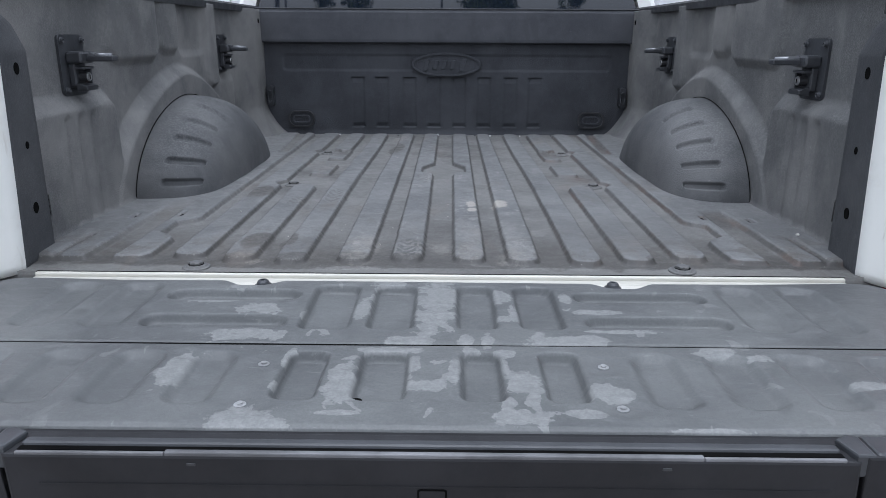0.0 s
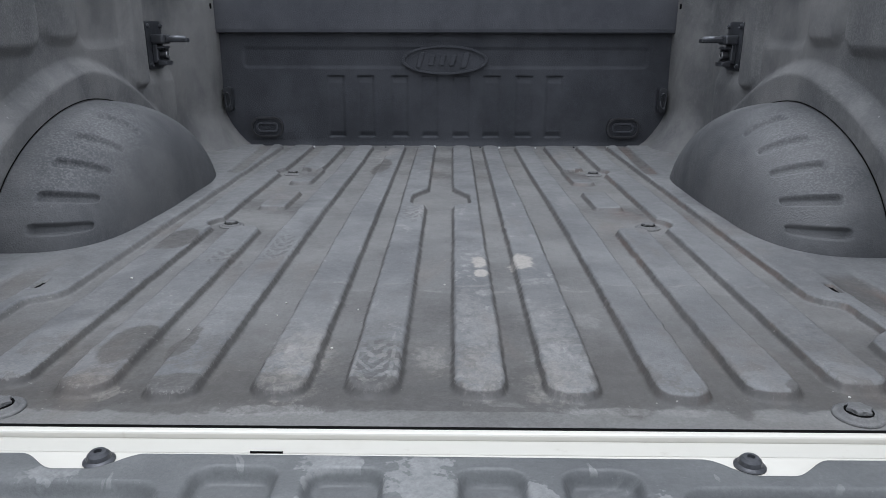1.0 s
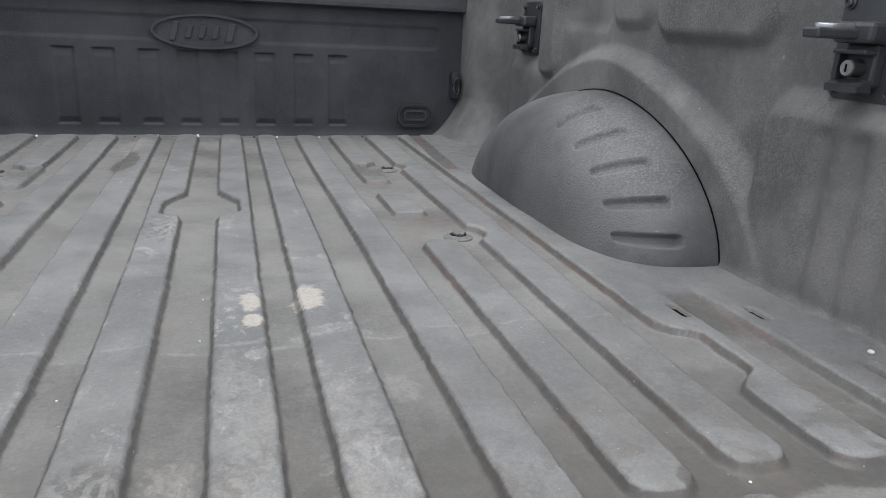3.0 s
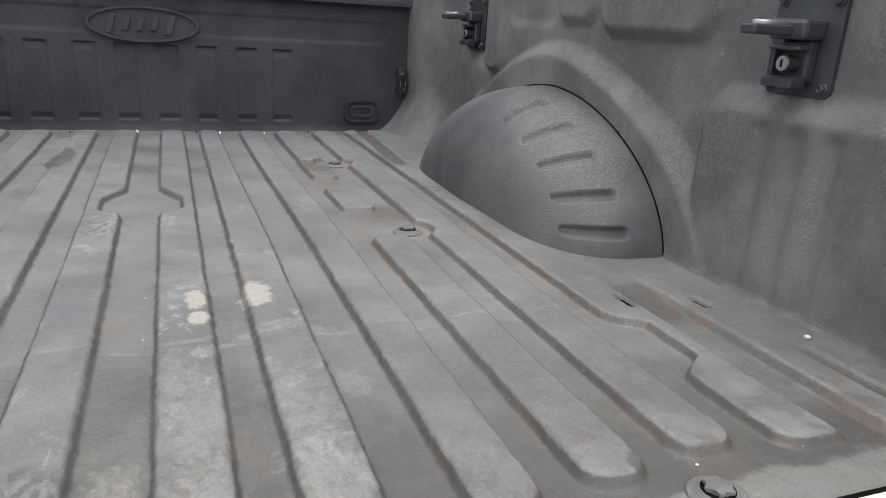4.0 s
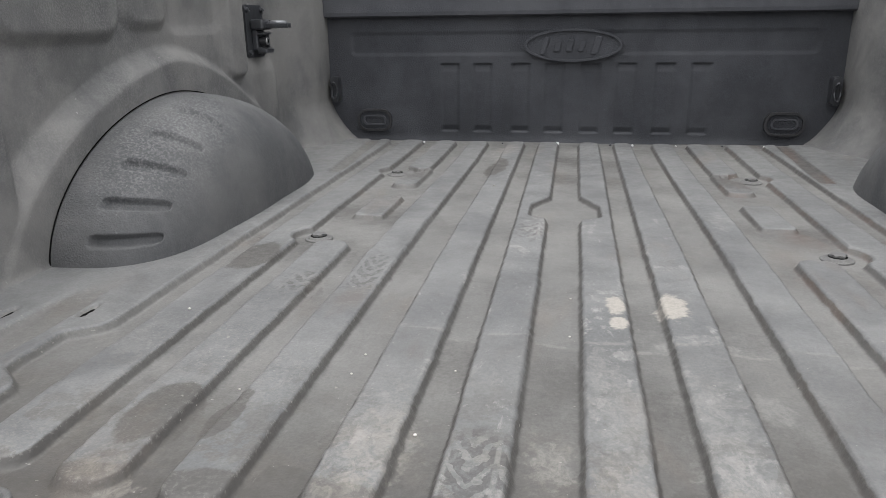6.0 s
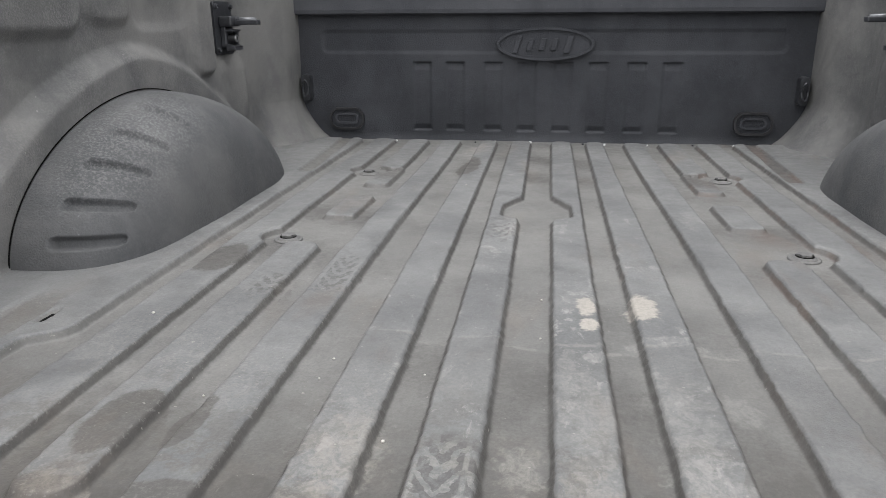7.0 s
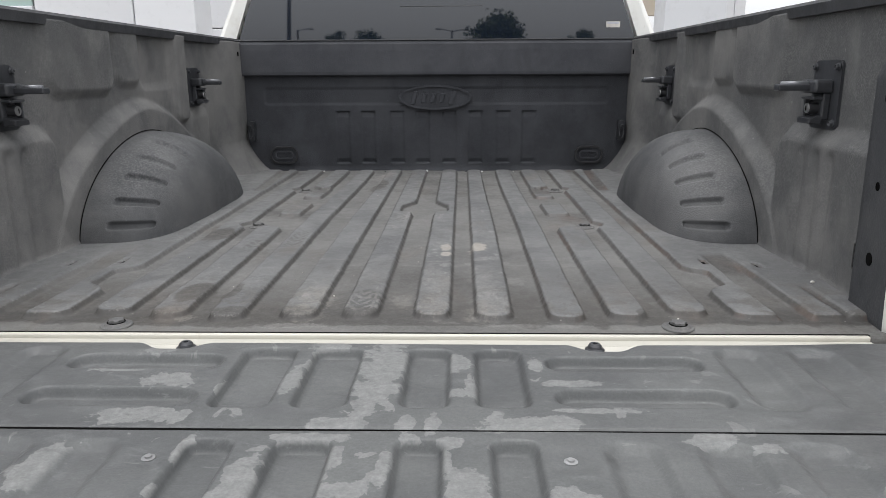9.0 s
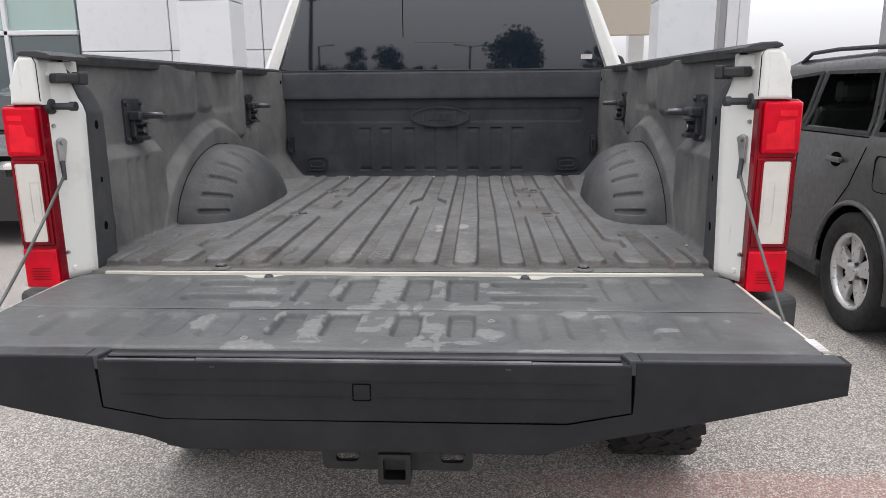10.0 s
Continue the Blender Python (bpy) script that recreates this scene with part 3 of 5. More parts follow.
def crumble(x, y):
    """Small random unevenness of the coated rib edges."""
    u, v = (x + 1.0) / 0.0075, (y + 0.05) / 0.0075
    i, j = np.floor(u).astype(int) % 258, np.floor(v).astype(int) % 298
    f, g = u - np.floor(u), v - np.floor(v)
    return (CRUMBLE[i, j] * (1 - f) + CRUMBLE[i + 1, j] * f) * (1 - g) + (CRUMBLE[i, j + 1] * (1 - f) + CRUMBLE[i + 1, j + 1] * f) * g


def floor_height(x, y):
    ax = np.abs(x) + 0.0009 * crumble(x, y)
    # the middle ribs draw together towards the front, bent to fit the camera's view
    ax = ax + 0.011 * step(y, 0.75, 1.7) * rect(ax, 0 * ax, 0.17, 0.47, -1, 1, 0.01, 0.09)
    side = ax - np.where(x > 0, 0.0, 0.003)
    kink = np.clip(1.35 * np.exp(-((y - 0.327) / 0.066) ** 4), 0, 1)
    s = 0.0095
    up = np.zeros_like(ax)
    for x0, x1, y0 in ((0.0305, 0.0935, 0.090), (0.139, 0.2035, 0.087), (0.2665, 0.3290, 0.080)):
        up = np.maximum(up, rect(side, y, x0, x1, y0, 1.972, 0.027, s))
    for y0, y1 in ((0.092, 0.815), (1.50, 1.972)):
        up = np.maximum(up, rect(side, y, 0.372, 0.438, y0, y1, 0.027, s))
    # islands between the floor bolts
    up = np.maximum(up, 0.8 * rect(ax, y, 0.369, 0.434, 1.000, 1.185, 0.012, s))
    up = np.maximum(up, 0.8 * rect(ax, y, 0.369, 0.431, 1.297, 1.52, 0.020, s))
    up = np.maximum(up, rect(ax, y, 0.4815, 0.5480, 0.112, 1.972, 0.024, s))
    up = np.maximum(up, rect(ax - 0.043 * kink * (1 - step(ax, 0.645, 0.70)), y, 0.5885, 0.93, 0.096, 1.978, 0.03, s))
    up = np.minimum(up, 1 - rect(ax, y, 0.660, 0.718, -0.2, 0.575, 0.02, 0.016) * (1 - step(y, 0.34, 0.57)))
    up = np.minimum(up, 1 - 0.55 * rect(ax - 0.06 * (y - 1.42), y, 0.596, 0.632, 1.42, 2.3, 0.015, 0.012))
    up = np.minimum(up, 1 - 0.5 * rect(ax, y, 0.770, 0.785, -0.2, 0.26, 0.006, 0.016))
    up = np.minimum(up, 1 - oval(ax, y, 0.455, 0.855, 0.046, 0.05, 0.012))
    up = np.minimum(up, 1 - oval(ax, y, 0.45, 1.47, 0.046, 0.05, 0.012))
    up = np.minimum(up, 1 - 0.9 * rect(ax, y, 0.388, 0.408, 1.470, 1.500, 0.008, 0.010))
    # the middle groove opens to a fork beside the wheels
    wide = 0.0315 + 0.040 * step(y, 1.018, 1.050) * (1 - np.clip((y - 1.135) / 0.085, 0, 1))
    up = np.minimum(up, 1 - step(wide - ax, -0.004, 0.005) * step(y, 1.00, 1.02) * (1 - step(y, 1.25, 1.26)))
    for cx, cy in ((0.647, 0.447), (0.751, 0.418)):
        up = np.minimum(up, 1 - 0.55 * rect(ax, y, cx - 0.007, cx + 0.007, cy - 0.022, cy + 0.022, 0.006, 0.008))
    wavy = 0.0012 * np.sin(7 * x + 1.3) * np.sin(5 * y) + 0.0008 * np.sin(23 * y + 9 * x)
    return LOW + RISE * up + wavy


def bed_floor():
    x, y = lattice(np.linspace(-0.875, 0.875, 860), np.linspace(0.0265, 2.045, 440))
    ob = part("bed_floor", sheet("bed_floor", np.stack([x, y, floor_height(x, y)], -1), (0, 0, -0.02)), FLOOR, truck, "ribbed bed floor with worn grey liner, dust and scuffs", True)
    # bolts in their washers
    for bx, by in ((0.478, 0.060), (0.453, 0.855), (0.449, 1.467)):
        for sx in (-1, 1):
            z = float(floor_height(np.array(sx * bx), np.array(by)))
            bm = bmesh.new()
            lathe(bm, [(0.0265, -0.001), (0.0265, 0.0022), (0.0235, 0.0035), (0.0215, 0.002), (0.0195, 0.0035), (0.0175, 0.0062), (0.0145, 0.0068), (0.0135, 0.006)], (0, 0, 0), 2, 28)
            w = part("bolt", bm, LINER, ob, "coated floor bolt with a wide washer", True)
            w.location = (sx * bx, by, z)
            # black disc in place of the shadow below the bolt head
            bm = bmesh.new()
            rod(bm, (0, 0, -0.001), (0, 0, 0.0012), 0.0152, 0.0152, 18)
            part("gap", bm, DARK, w, "black disc painted for the shade under the head").location = (0, 0, 0.0062)
            bm = bmesh.new()
            star = [((0.0122 + 0.0023 * math.cos(6 * t)) * math.cos(t), (0.0122 + 0.0023 * math.cos(6 * t)) * math.sin(t)) for t in np.linspace(0, math.tau, 36, endpoint=False)]
            prism(bm, star, 2, 0.0012, 0.0052, 0.0012)
            h = part("bolt_head", bm, LINER, w, "lobed bolt head under the coating")
            h.location = (0, 0, 0.0062)
    # drain slots beside the wheels
    for dx, dy in ((0.647, 0.447), (0.751, 0.418)):
        for sx in (-1, 1):
            bm = bmesh.new()
            z = float(floor_height(np.array(sx * dx), np.array(dy)))
            prism(bm, rounded(0.0055, 0.017, 0.005, 4, sx * dx, dy), 2, z - 0.004, z + 0.0012)
            part("drain_slot", bm, DARK, ob, "small dark drain slot")
    # small round specks added for the irregular bright bits along the front edge
    spots = random.Random(11)
    for i in range(11):
        x, r = -0.60 + 0.12 * i + spots.uniform(-0.04, 0.04), spots.uniform(0.0025, 0.0048)
        bm = bmesh.new()
        lathe(bm, [(r, 0.0), (r, r * 0.9), (r * 0.6, r * 1.6)], (0, 0, 0), 2, 8)
        rv = part("steel_speck", bm, BRIGHT if i % 3 else IRON, ob, "small bare steel speck at the front edge")
        rv.location = (x, 1.992 + spots.uniform(-0.004, 0.006), float(floor_height(np.array(x), np.array(1.992))))
    return ob


bed_floor()


def wall_inset(y, z):
    """How far the stamped bed side stands in from its plane."""
    d = 0.030 * rect(y, z, -0.2, 0.585, 0.8, 1.283, 0.05, 0.045)
    for c in (0.325, 0.385, 0.445):
        d -= 0.0065 * rect(y, z, c - 0.013, c + 0.013, 1.005, 1.252, 0.012, 0.020)
    reach = np.where(y < 1.08, 0.598, 0.53)
    arch = (np.abs((y - 1.08) / reach) ** 1.62 + (np.maximum(z - 0.985, 0) / 0.340) ** 1.62) ** (1 / 1.62)
    d = np.maximum(d, 0.034 * step(-(arch - 1) * 0.34, -0.020, 0.020))
    d += 0.019 * rect(y, z, 0.60, 0.925, 1.36, 1.7, 0.05, 0.032)
    d += 0.015 * rect(y, z, 0.95, 1.095, 1.378, 1.7, 0.035, 0.030)
    d -= 0.008 * rect(y, z, 1.12, 1.35, 1.37, 1.7, 0.03, 0.03)
    d += 0.020 * rect(y, z, 1.362, 1.46, 1.25, 1.7, 0.03, 0.022)
    d += 0.012 * rect(y, z, 1.46, 1.66, 1.1, 1.272, 0.03, 0.05)
    d += 0.043 * step(y, 1.74, 1.93)
    d += 0.080 * np.clip((1.135 - z) / 0.135, 0, 1) ** 1.6 * step(y, 1.56, 1.93)
    d += 0.012 * np.clip((1.018 - z) / 0.024, 0, 1) ** 2
    return d + 0.0015 * np.sin(9 * y) * np.sin(11 * z + y)


def bed_side(s):
    y, z = lattice(np.linspace(0.158, 2.05, 290), np.linspace(0.985, 1.535, 130))
    p = np.stack([s * (WALL - wall_inset(y, z)), y, z], -1)
    ob = part("bed_side_wall", sheet("bed_side_wall", p, (s * 0.03, 0, 0)), LINER, truck, "stamped inner bed side coated in dusty dark liner", True)
    bm = bmesh.new()
    prism(bm, rounded(0.0048, 0.024, 0.0045, 5, 0.190, 1.083), 0, s * 0.8283, s * 0.840)
    part("slot", bm, DARK, ob, "dark oval slot")
    bm = bmesh.new()
    ring(bm, rounded(0.0085, 0.030, 0.008, 5, 0.190, 1.083), rounded(0.0052, 0.0245, 0.005, 5, 0.190, 1.083), 0, s * 0.8262, s * 0.840)
    part("slot_rim", bm, LINER, ob)
    bm = bmesh.new()
    prism(bm, rounded(0.005, 0.009, 0.0045, 5, 1.965, 1.487), 0, s * (WALL - 0.0475), s * (WALL - 0.03))
    part("hole", bm, DARK, ob, "small dark hole near the rail")
    return ob


for s in (-1, 1):
    bed_side(s)


def wheel_house(s):
    yc, a, h, d = 1.042, 0.44, 0.252, 0.232
    u, v = lattice(np.linspace(0.0, math.pi, 340), np.linspace(0.0, math.pi / 2, 110))
    e1 = 0.5 + 0.24 * np.sin(u)
    cu, su = np.sign(np.cos(u)) * np.abs(np.cos(u)) ** 1.09, np.abs(np.sin(u)) ** 1.09
    cv, sv = np.abs(np.cos(v)) ** e1, np.abs(np.sin(v)) ** e1
    x, y, z = WALL - 0.02 - (d - 0.02) * sv, yc - a * cv * cu, LOW + h * cv * su
    # pressed slots over the rear of the hump
    dent = np.zeros_like(x)
    ang = np.degrees(np.arctan2((z - LOW) / h, -(y - yc) / a))
    for k, c in enumerate((12.5, 26.5, 42.5, 58, 75)):
        dent = np.maximum(dent, rect(x, ang * 0.0062, 0.670 + 0.002 * k, 0.760 - 0.002 * k, (c - 2.1) * 0.0062, (c + 2.1) * 0.0062, 0.008, 0.0065) * (1.0 - 0.05 * k))
    n = np.stack([0 * x, (y - yc) / a ** 2, (z - LOW) / h ** 2 + 1e-6], -1)
    n /= np.linalg.norm(n, axis=-1, keepdims=True)
    p = np.stack([s * x, y, z], -1) - 0.013 * dent[..., None] * n
    ob = part("wheel_house", sheet("wheel_house", p), HOUSING, truck, "rounded wheel-house hump with pressed slots", True)
    # dark joint where the hump meets the bed side
    bm = bmesh.new()
    tube(bm, [(s * (WALL - 0.036), yc - (a + 0.001) * np.sign(math.cos(t)) * abs(math.cos(t)) ** 1.09, LOW + 0.002 + (h + 0.001) * math.sin(t) ** 1.09) for t in np.linspace(0, math.pi, 60)], 0.0012, 6)
    part("joint", bm, DARK, ob, "dark joint line")
    return ob


for s in (-1, 1):
    wheel_house(s)


def front_wall():
    x, z = lattice(np.linspace(-0.875, 0.875, 440), np.linspace(0.985, 1.405, 190))
    ax = np.abs(x)
    d = 0.005 * (1 - rect(x, z, -0.735, 0.735, 1.278, 1.345, 0.015, 0.016))
    for c in (-0.40, -0.29, -0.165, -0.055, 0.06, 0.172, 0.292, 0.402):
        deep = 0.0032 + 0.0066 * (np.clip((z - 1.222) / 0.022, 0, 1) + np.clip((1.046 - z) / 0.018, 0, 1))
        d -= deep * step(x, c - 0.033, c - 0.023) * (1 - step(x, c + 0.023, c + 0.033)) * step(z, 1.022, 1.030) * (1 - step(z, 1.244, 1.250))
    d += 0.008 * np.clip((1.02 - z) / 0.03, 0, 1) ** 2
    d += 0.03 * np.clip((ax - 0.825) / 0.05, 0, 1) ** 2
    d += 0.0012 * np.sin(8 * x) * np.sin(14 * z)
    p = np.stack([x, 2.045 - d, z], -1)
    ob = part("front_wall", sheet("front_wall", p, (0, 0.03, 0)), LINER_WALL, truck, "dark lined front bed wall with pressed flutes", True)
    # header rail along the top
    prof = [(2.055, 1.396), (2.014, 1.397), (2.006, 1.401), (2.004, 1.412), (2.003, 1.50), (2.004, 1.525), (2.010, 1.537), (2.022, 1.541), (2.075, 1.541), (2.075, 1.396)]
    bm = bmesh.new()
    prism(bm, prof, 0, -0.862, 0.862)
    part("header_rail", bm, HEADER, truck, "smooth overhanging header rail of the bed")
    bm = bmesh.new()
    box(bm, -0.84, 0.84, 2.006, 2.016, 1.538, 1.5435, 0.002)
    part("header_trim", bm, CAP, truck, "thin pale edge strip")
    # oval maker's plate with plain raised bars
    bm = bmesh.new()
    n = 64
    def el(a, b):
        return [(a * math.cos(math.tau * i / n), 1.305 + b * math.sin(math.tau * i / n)) for i in range(n)]
    prism(bm, el(0.156, 0.052), 1, 2.0275, 2.045, 0.004)
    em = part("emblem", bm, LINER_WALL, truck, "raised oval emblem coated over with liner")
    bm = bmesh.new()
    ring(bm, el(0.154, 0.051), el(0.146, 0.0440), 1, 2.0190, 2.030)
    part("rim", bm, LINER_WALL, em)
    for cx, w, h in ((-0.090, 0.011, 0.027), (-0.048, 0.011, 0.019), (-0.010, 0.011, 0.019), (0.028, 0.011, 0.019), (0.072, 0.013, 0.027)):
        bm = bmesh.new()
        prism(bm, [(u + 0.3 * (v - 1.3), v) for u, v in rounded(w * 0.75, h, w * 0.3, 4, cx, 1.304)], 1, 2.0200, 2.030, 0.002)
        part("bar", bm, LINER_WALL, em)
    # rubber plugs low on either side
    for s in (-1, 1):
        bm = bmesh.new()
        ring(bm, rounded(0.060, 0.037, 0.033, 8, s * 0.662, 1.061), rounded(0.053, 0.030, 0.027, 8, s * 0.662, 1.061), 1, 2.026, 2.040)
        pl = part("plug", bm, BLACK, ob, "oval rubber access plug")
        bm = bmesh.new()
        prism(bm, rounded(0.054, 0.031, 0.027, 8, s * 0.662, 1.061), 1, 2.034, 2.04)
        part("plug_face", bm, LINER_WALL, pl)
        bm = bmesh.new()
        ring(bm, rounded(0.040, 0.018, 0.016, 8, s * 0.662, 1.0612), rounded(0.034, 0.012, 0.011, 8, s * 0.662, 1.0612), 1, 2.028, 2.036)
        part("plug_lip", bm, HEADER, pl)
        # folding tie-down ring in the corner
        bm = bmesh.new()
        prism(bm, rounded(0.014, 0.043, 0.010, 5, s * 0.792, 1.165), 1, 2.005, 2.04, 0.003)
        anchor = part("tie_down_ring", bm, IRON, ob, "black folding tie-down ring")
        bm = bmesh.new()
        tube(bm, [(s * 0.792 + 0.009 * math.cos(t), 2.000 - 0.006 * abs(math.sin(t)), 1.163 + 0.027 * math.sin(t)) for t in np.linspace(0, math.tau, 25)], 0.0035, 6)
        part("loop", bm, IRON, anchor)
    return ob


front_wall()


def cleat(s, y, group="bed cleats"):
    """Removable tie-down cleat: thin plate, four screws, body, lever and lock."""
    face = WALL - 0.006
    bm = bmesh.new()
    prism(bm, rounded(0.056, 0.068, 0.012, 5, y, 1.362), 0, s * face, s * (WALL + 0.010), 0.0015)
    ob = part("tie_down_cleat", bm, IRON, truck, "black cleat plate with a lever pin and key lock")
    for dy in (-1, 1):
        for dz in (-1, 1):
            bm = bmesh.new()
            cy, cz = y + dy * 0.045, 1.362 + dz * 0.055
            lathe(bm, [(0.0085, -0.001), (0.0085, 0.002), (0.0065, 0.003), (0.006, 0.007), (0.004, 0.008), (0.003, 0.006)], (s * face, cy, cz), 0, 14)
            for v in bm.verts:
                v.co.x = s * face - s * abs(v.co.x - s * face)
            part("screw", bm, IRON, ob)
    def block(name, x0, x1, y0, y1, z0, z1, bev, mat=IRON, label=""):
        bm = bmesh.new()
        a, c = sorted((s * x0, s * x1))
        box(bm, a, c, y + y0, y + y1, z0, z1, bev)
        return part(name, bm, mat, ob, label)
    block("body", face + 0.001, face - 0.038, -0.034, 0.030, 1.366, 1.393, 0.006)
    block("neck", face + 0.001, face - 0.016, -0.026, 0.024, 1.312, 1.367, 0.004)
    block("top_flange", face - 0.015, face - 0.036, -0.028, 0.025, 1.353, 1.359, 0.002)
    block("cheek", face - 0.015, face - 0.030, 0.018, 0.025, 1.318, 1.354, 0.002)
    bm = bmesh.new()
    a, c = s * (face - 0.014), s * (face - 0.041)
    prism(bm, [(a, 1.304), (a, 1.322), (a + (c - a) * 0.5, 1.320), (c, 1.316), (c, 1.306)], 1, y - 0.029, y + 0.024, 0.003)
    part("lock_shelf", bm, IRON, ob)
    # flat bar with a rounded pin lying on it
    bm = bmesh.new()
    x0, x1 = sorted((s * (face - 0.036), s * (face - 0.100)))
    box(bm, x0, x1, y - 0.0135, y + 0.0135, 1.3705, 1.3835, 0.003)
    part("lever", bm, IRON, ob, "flat dark lever")
    bm = bmesh.new()
    rod(bm, (s * (face - 0.030), y, 1.3835), (s * (face - 0.092), y, 1.3835), 0.0072, 0.0055, 14)
    part("pin", bm, LEVER, ob, "rubbed shiny pin", True)
    bm = bmesh.new()
    rod(bm, (s * (face - 0.014), y - 0.004, 1.336), (s * (face - 0.034), y - 0.004, 1.336), 0.0118, 0.0112, 18)
    part("barrel", bm, BLACK, ob, "black lock barrel")
    bm = bmesh.new()
    rod(bm, (s * (face - 0.033), y - 0.004, 1.336), (s * (face - 0.0368), y - 0.004, 1.336), 0.0102, 0.0096, 18)
    lk = part("key_lock", bm, STEEL, ob, "pale round key lock")
    bm = bmesh.new()
    box(bm, *sorted((s * (face - 0.0365), s * (face - 0.0378))), y - 0.0052, y - 0.0028, 1.331, 1.341)
    part("keyhole", bm, DARK, lk)
    return ob


for s in (-1, 1):
    for cy in (0.425, 1.545):
        cleat(s, cy)


# ---- rear posts, rails, lights ----
def rear_post(s):
    """White slanting jamb, dark inner flange, stops and fittings beside the tailgate."""
    def flip(poly):
        return [(s * u, v) for u, v in poly]
    zs = np.concatenate([np.linspace(0.985, 1.38, 24), np.linspace(1.39, 1.53, 30)])
    edge = np.interp(zs, (0.985, 1.0, 1.2, 1.4, 1.42, 1.44, 1.47, 1.505, 1.53), (0.91, 0.92, 0.99, 1.05, 1.0, 0.90, 0.80, 0.72, 0.66))
    outer = np.array((0.857, -0.045))
    along = np.array((-0.057, 0.095))
    rim = outer + edge[:, None] * along
    inner = np.stack([np.interp(zs, (0.985, 1.40, 1.45, 1.49, 1.53), (0.817, 0.815, 0.826, 0.843, 0.858)), np.interp(zs, (0.985, 1.40, 1.45, 1.49, 1.53), (0.173, 0.173, 0.155, 0.115, 0.05))], -1)
    def skin(name, a, b, n, mat, label, back, top=99):
        t = np.linspace(0, 1, n)[:, None, None]
        k = zs <= top
        q = a[None, k] * (1 - t) + b[None, k] * t
        p = np.concatenate([s * q[..., :1], q[..., 1:], np.broadcast_to(zs[k][None, :, None], q.shape[:2] + (1,))], -1)
        return part(name, sheet(name, p, back), mat, truck, label, True)
    fl = skin("post_flange", rim, inner, 8, FLANGE, "dark lined flange at the bed opening", (s * 0.03, 0.02, 0))
    for hz, r in ((1.368, 0.0115), (1.222, 0.0075), (1.097, 0.0115)):
        k = int(np.argmin(np.abs(zs - hz)))
        hx, hy = rim[k] * 0.46 + inner[k] * 0.54
        bm = bmesh.new()
        rod(bm, (s * (hx + 0.004), hy - 0.0005, hz), (s * (hx - 0.0008), hy + 0.0001, hz), r, r, 14)
        part("hole", bm, DARK, fl, "round drain hole")
    jb = skin("door_jamb", np.repeat(outer[None], len(zs), 0), rim, 6, WHITE, "white painted rear jamb with grime", (s * 0.02, 0.03, 0), 1.528)
    # outer corner above the lamp
    bm = bmesh.new()
    prism(bm, flip([(0.840, 1.424), (0.840, 1.528), (0.848, 1.538), (0.882, 1.538), (0.896, 1.522), (0.912, 1.468), (0.918, 1.424)]), 1, -0.062, 0.12, 0.010, 3)
    part("fender_corner", bm, WHITE, truck, "white fender corner above the tail lamp")
    bm = bmesh.new()
    tube(bm, [(s * 0.8395, -0.0635, 1.432), (s * 0.8395, -0.0635, 1.520), (s * 0.846, -0.0635, 1.534)], 0.0011, 6)
    part("panel_seam", bm, DARK, truck, "thin dark seam beside the jamb")
    # latch guide, striker, screws, on the slant of the jamb
    def fitted(name, bm, mat, label=""):
        """Places a piece given in (along the jamb, out of it: minus, up)."""
        bmesh.ops.transform(bm, matrix=Matrix.Translation((s * 0.857, -0.045, 0)) @ Matrix(((-s * 0.5145, s * 0.8575, 0, 0), (0.8575, 0.5145, 0, 0), (0, 0, 1, 0), (0, 0, 0, 1))), verts=bm.verts)
        return part(name, bm, mat, jb, label)
    bm = bmesh.new()
    box(bm, 0.032, 0.100, -0.034, 0.0, 1.474, 1.498, 0.005)
    box(bm, 0.088, 0.112, -0.040, 0.0, 1.470, 1.502, 0.005)
    fitted("guide_block", bm, BLACK, "black plastic guide block")
    bm = bmesh.new()
    rod(bm, (0.034, 0.0, 1.419), (0.060, -0.044, 1.419), 0.0085, 0.0085, 16)
    rod(bm, (0.057, -0.040, 1.419), (0.064, -0.052, 1.419), 0.0115, 0.0115, 16)
    rod(bm, (0.026, 0.004, 1.419), (0.032, -0.006, 1.419), 0.020, 0.018, 20)
    fitted("striker_pin", bm, IRON, "dark striker pin with a round flange")
    for px, pz, r, mat in ((0.030, 1.372, 0.006, STEEL), (0.026, 1.053, 0.006, STEEL), (0.040, 1.010, 0.008, WHITE), (0.030, 1.497, 0.009, WHITE)):
        bm = bmesh.new()
        rod(bm, (px, 0.001, pz), (px, -0.006, pz), r, r * 0.7, 10)
        fitted("screw", bm, mat)
    # check cable of the gate
    bm = bmesh.new()
    prism(bm, [(0.042 + 0.013 * math.cos(t), 1.330 + 0.013 * math.sin(t)) for t in np.linspace(0, math.pi, 10)] + [(0.031, 1.275), (0.043, 1.275)], 1, -0.010, -0.001, 0.002)
    rod(bm, (0.042, 0.0, 1.332), (0.042, -0.018, 1.332), 0.008, 0.007, 12)
    cb = fitted("gate_cable", bm, STEEL, "coated steel check cable of the tailgate")
    bm = bmesh.new()
    rod(bm, (0.037, -0.008, 1.285), (0.030, -0.022, 1.240), 0.0062, 0.0052, 12)
    fitted("ferrule", bm, IRON)
    bm = bmesh.new()
    a, b = Vector((s * 0.826, -0.026, 1.25)), Vector((s * 0.818, -0.378, 0.982))
    tube(bm, [a.lerp(b, t) + Vector((0, 0, -0.010 * math.sin(math.pi * t))) for t in np.linspace(0, 1, 12)], 0.0036, 8)
    part("cable", bm, ROPE, cb, "grey coated cable", True)


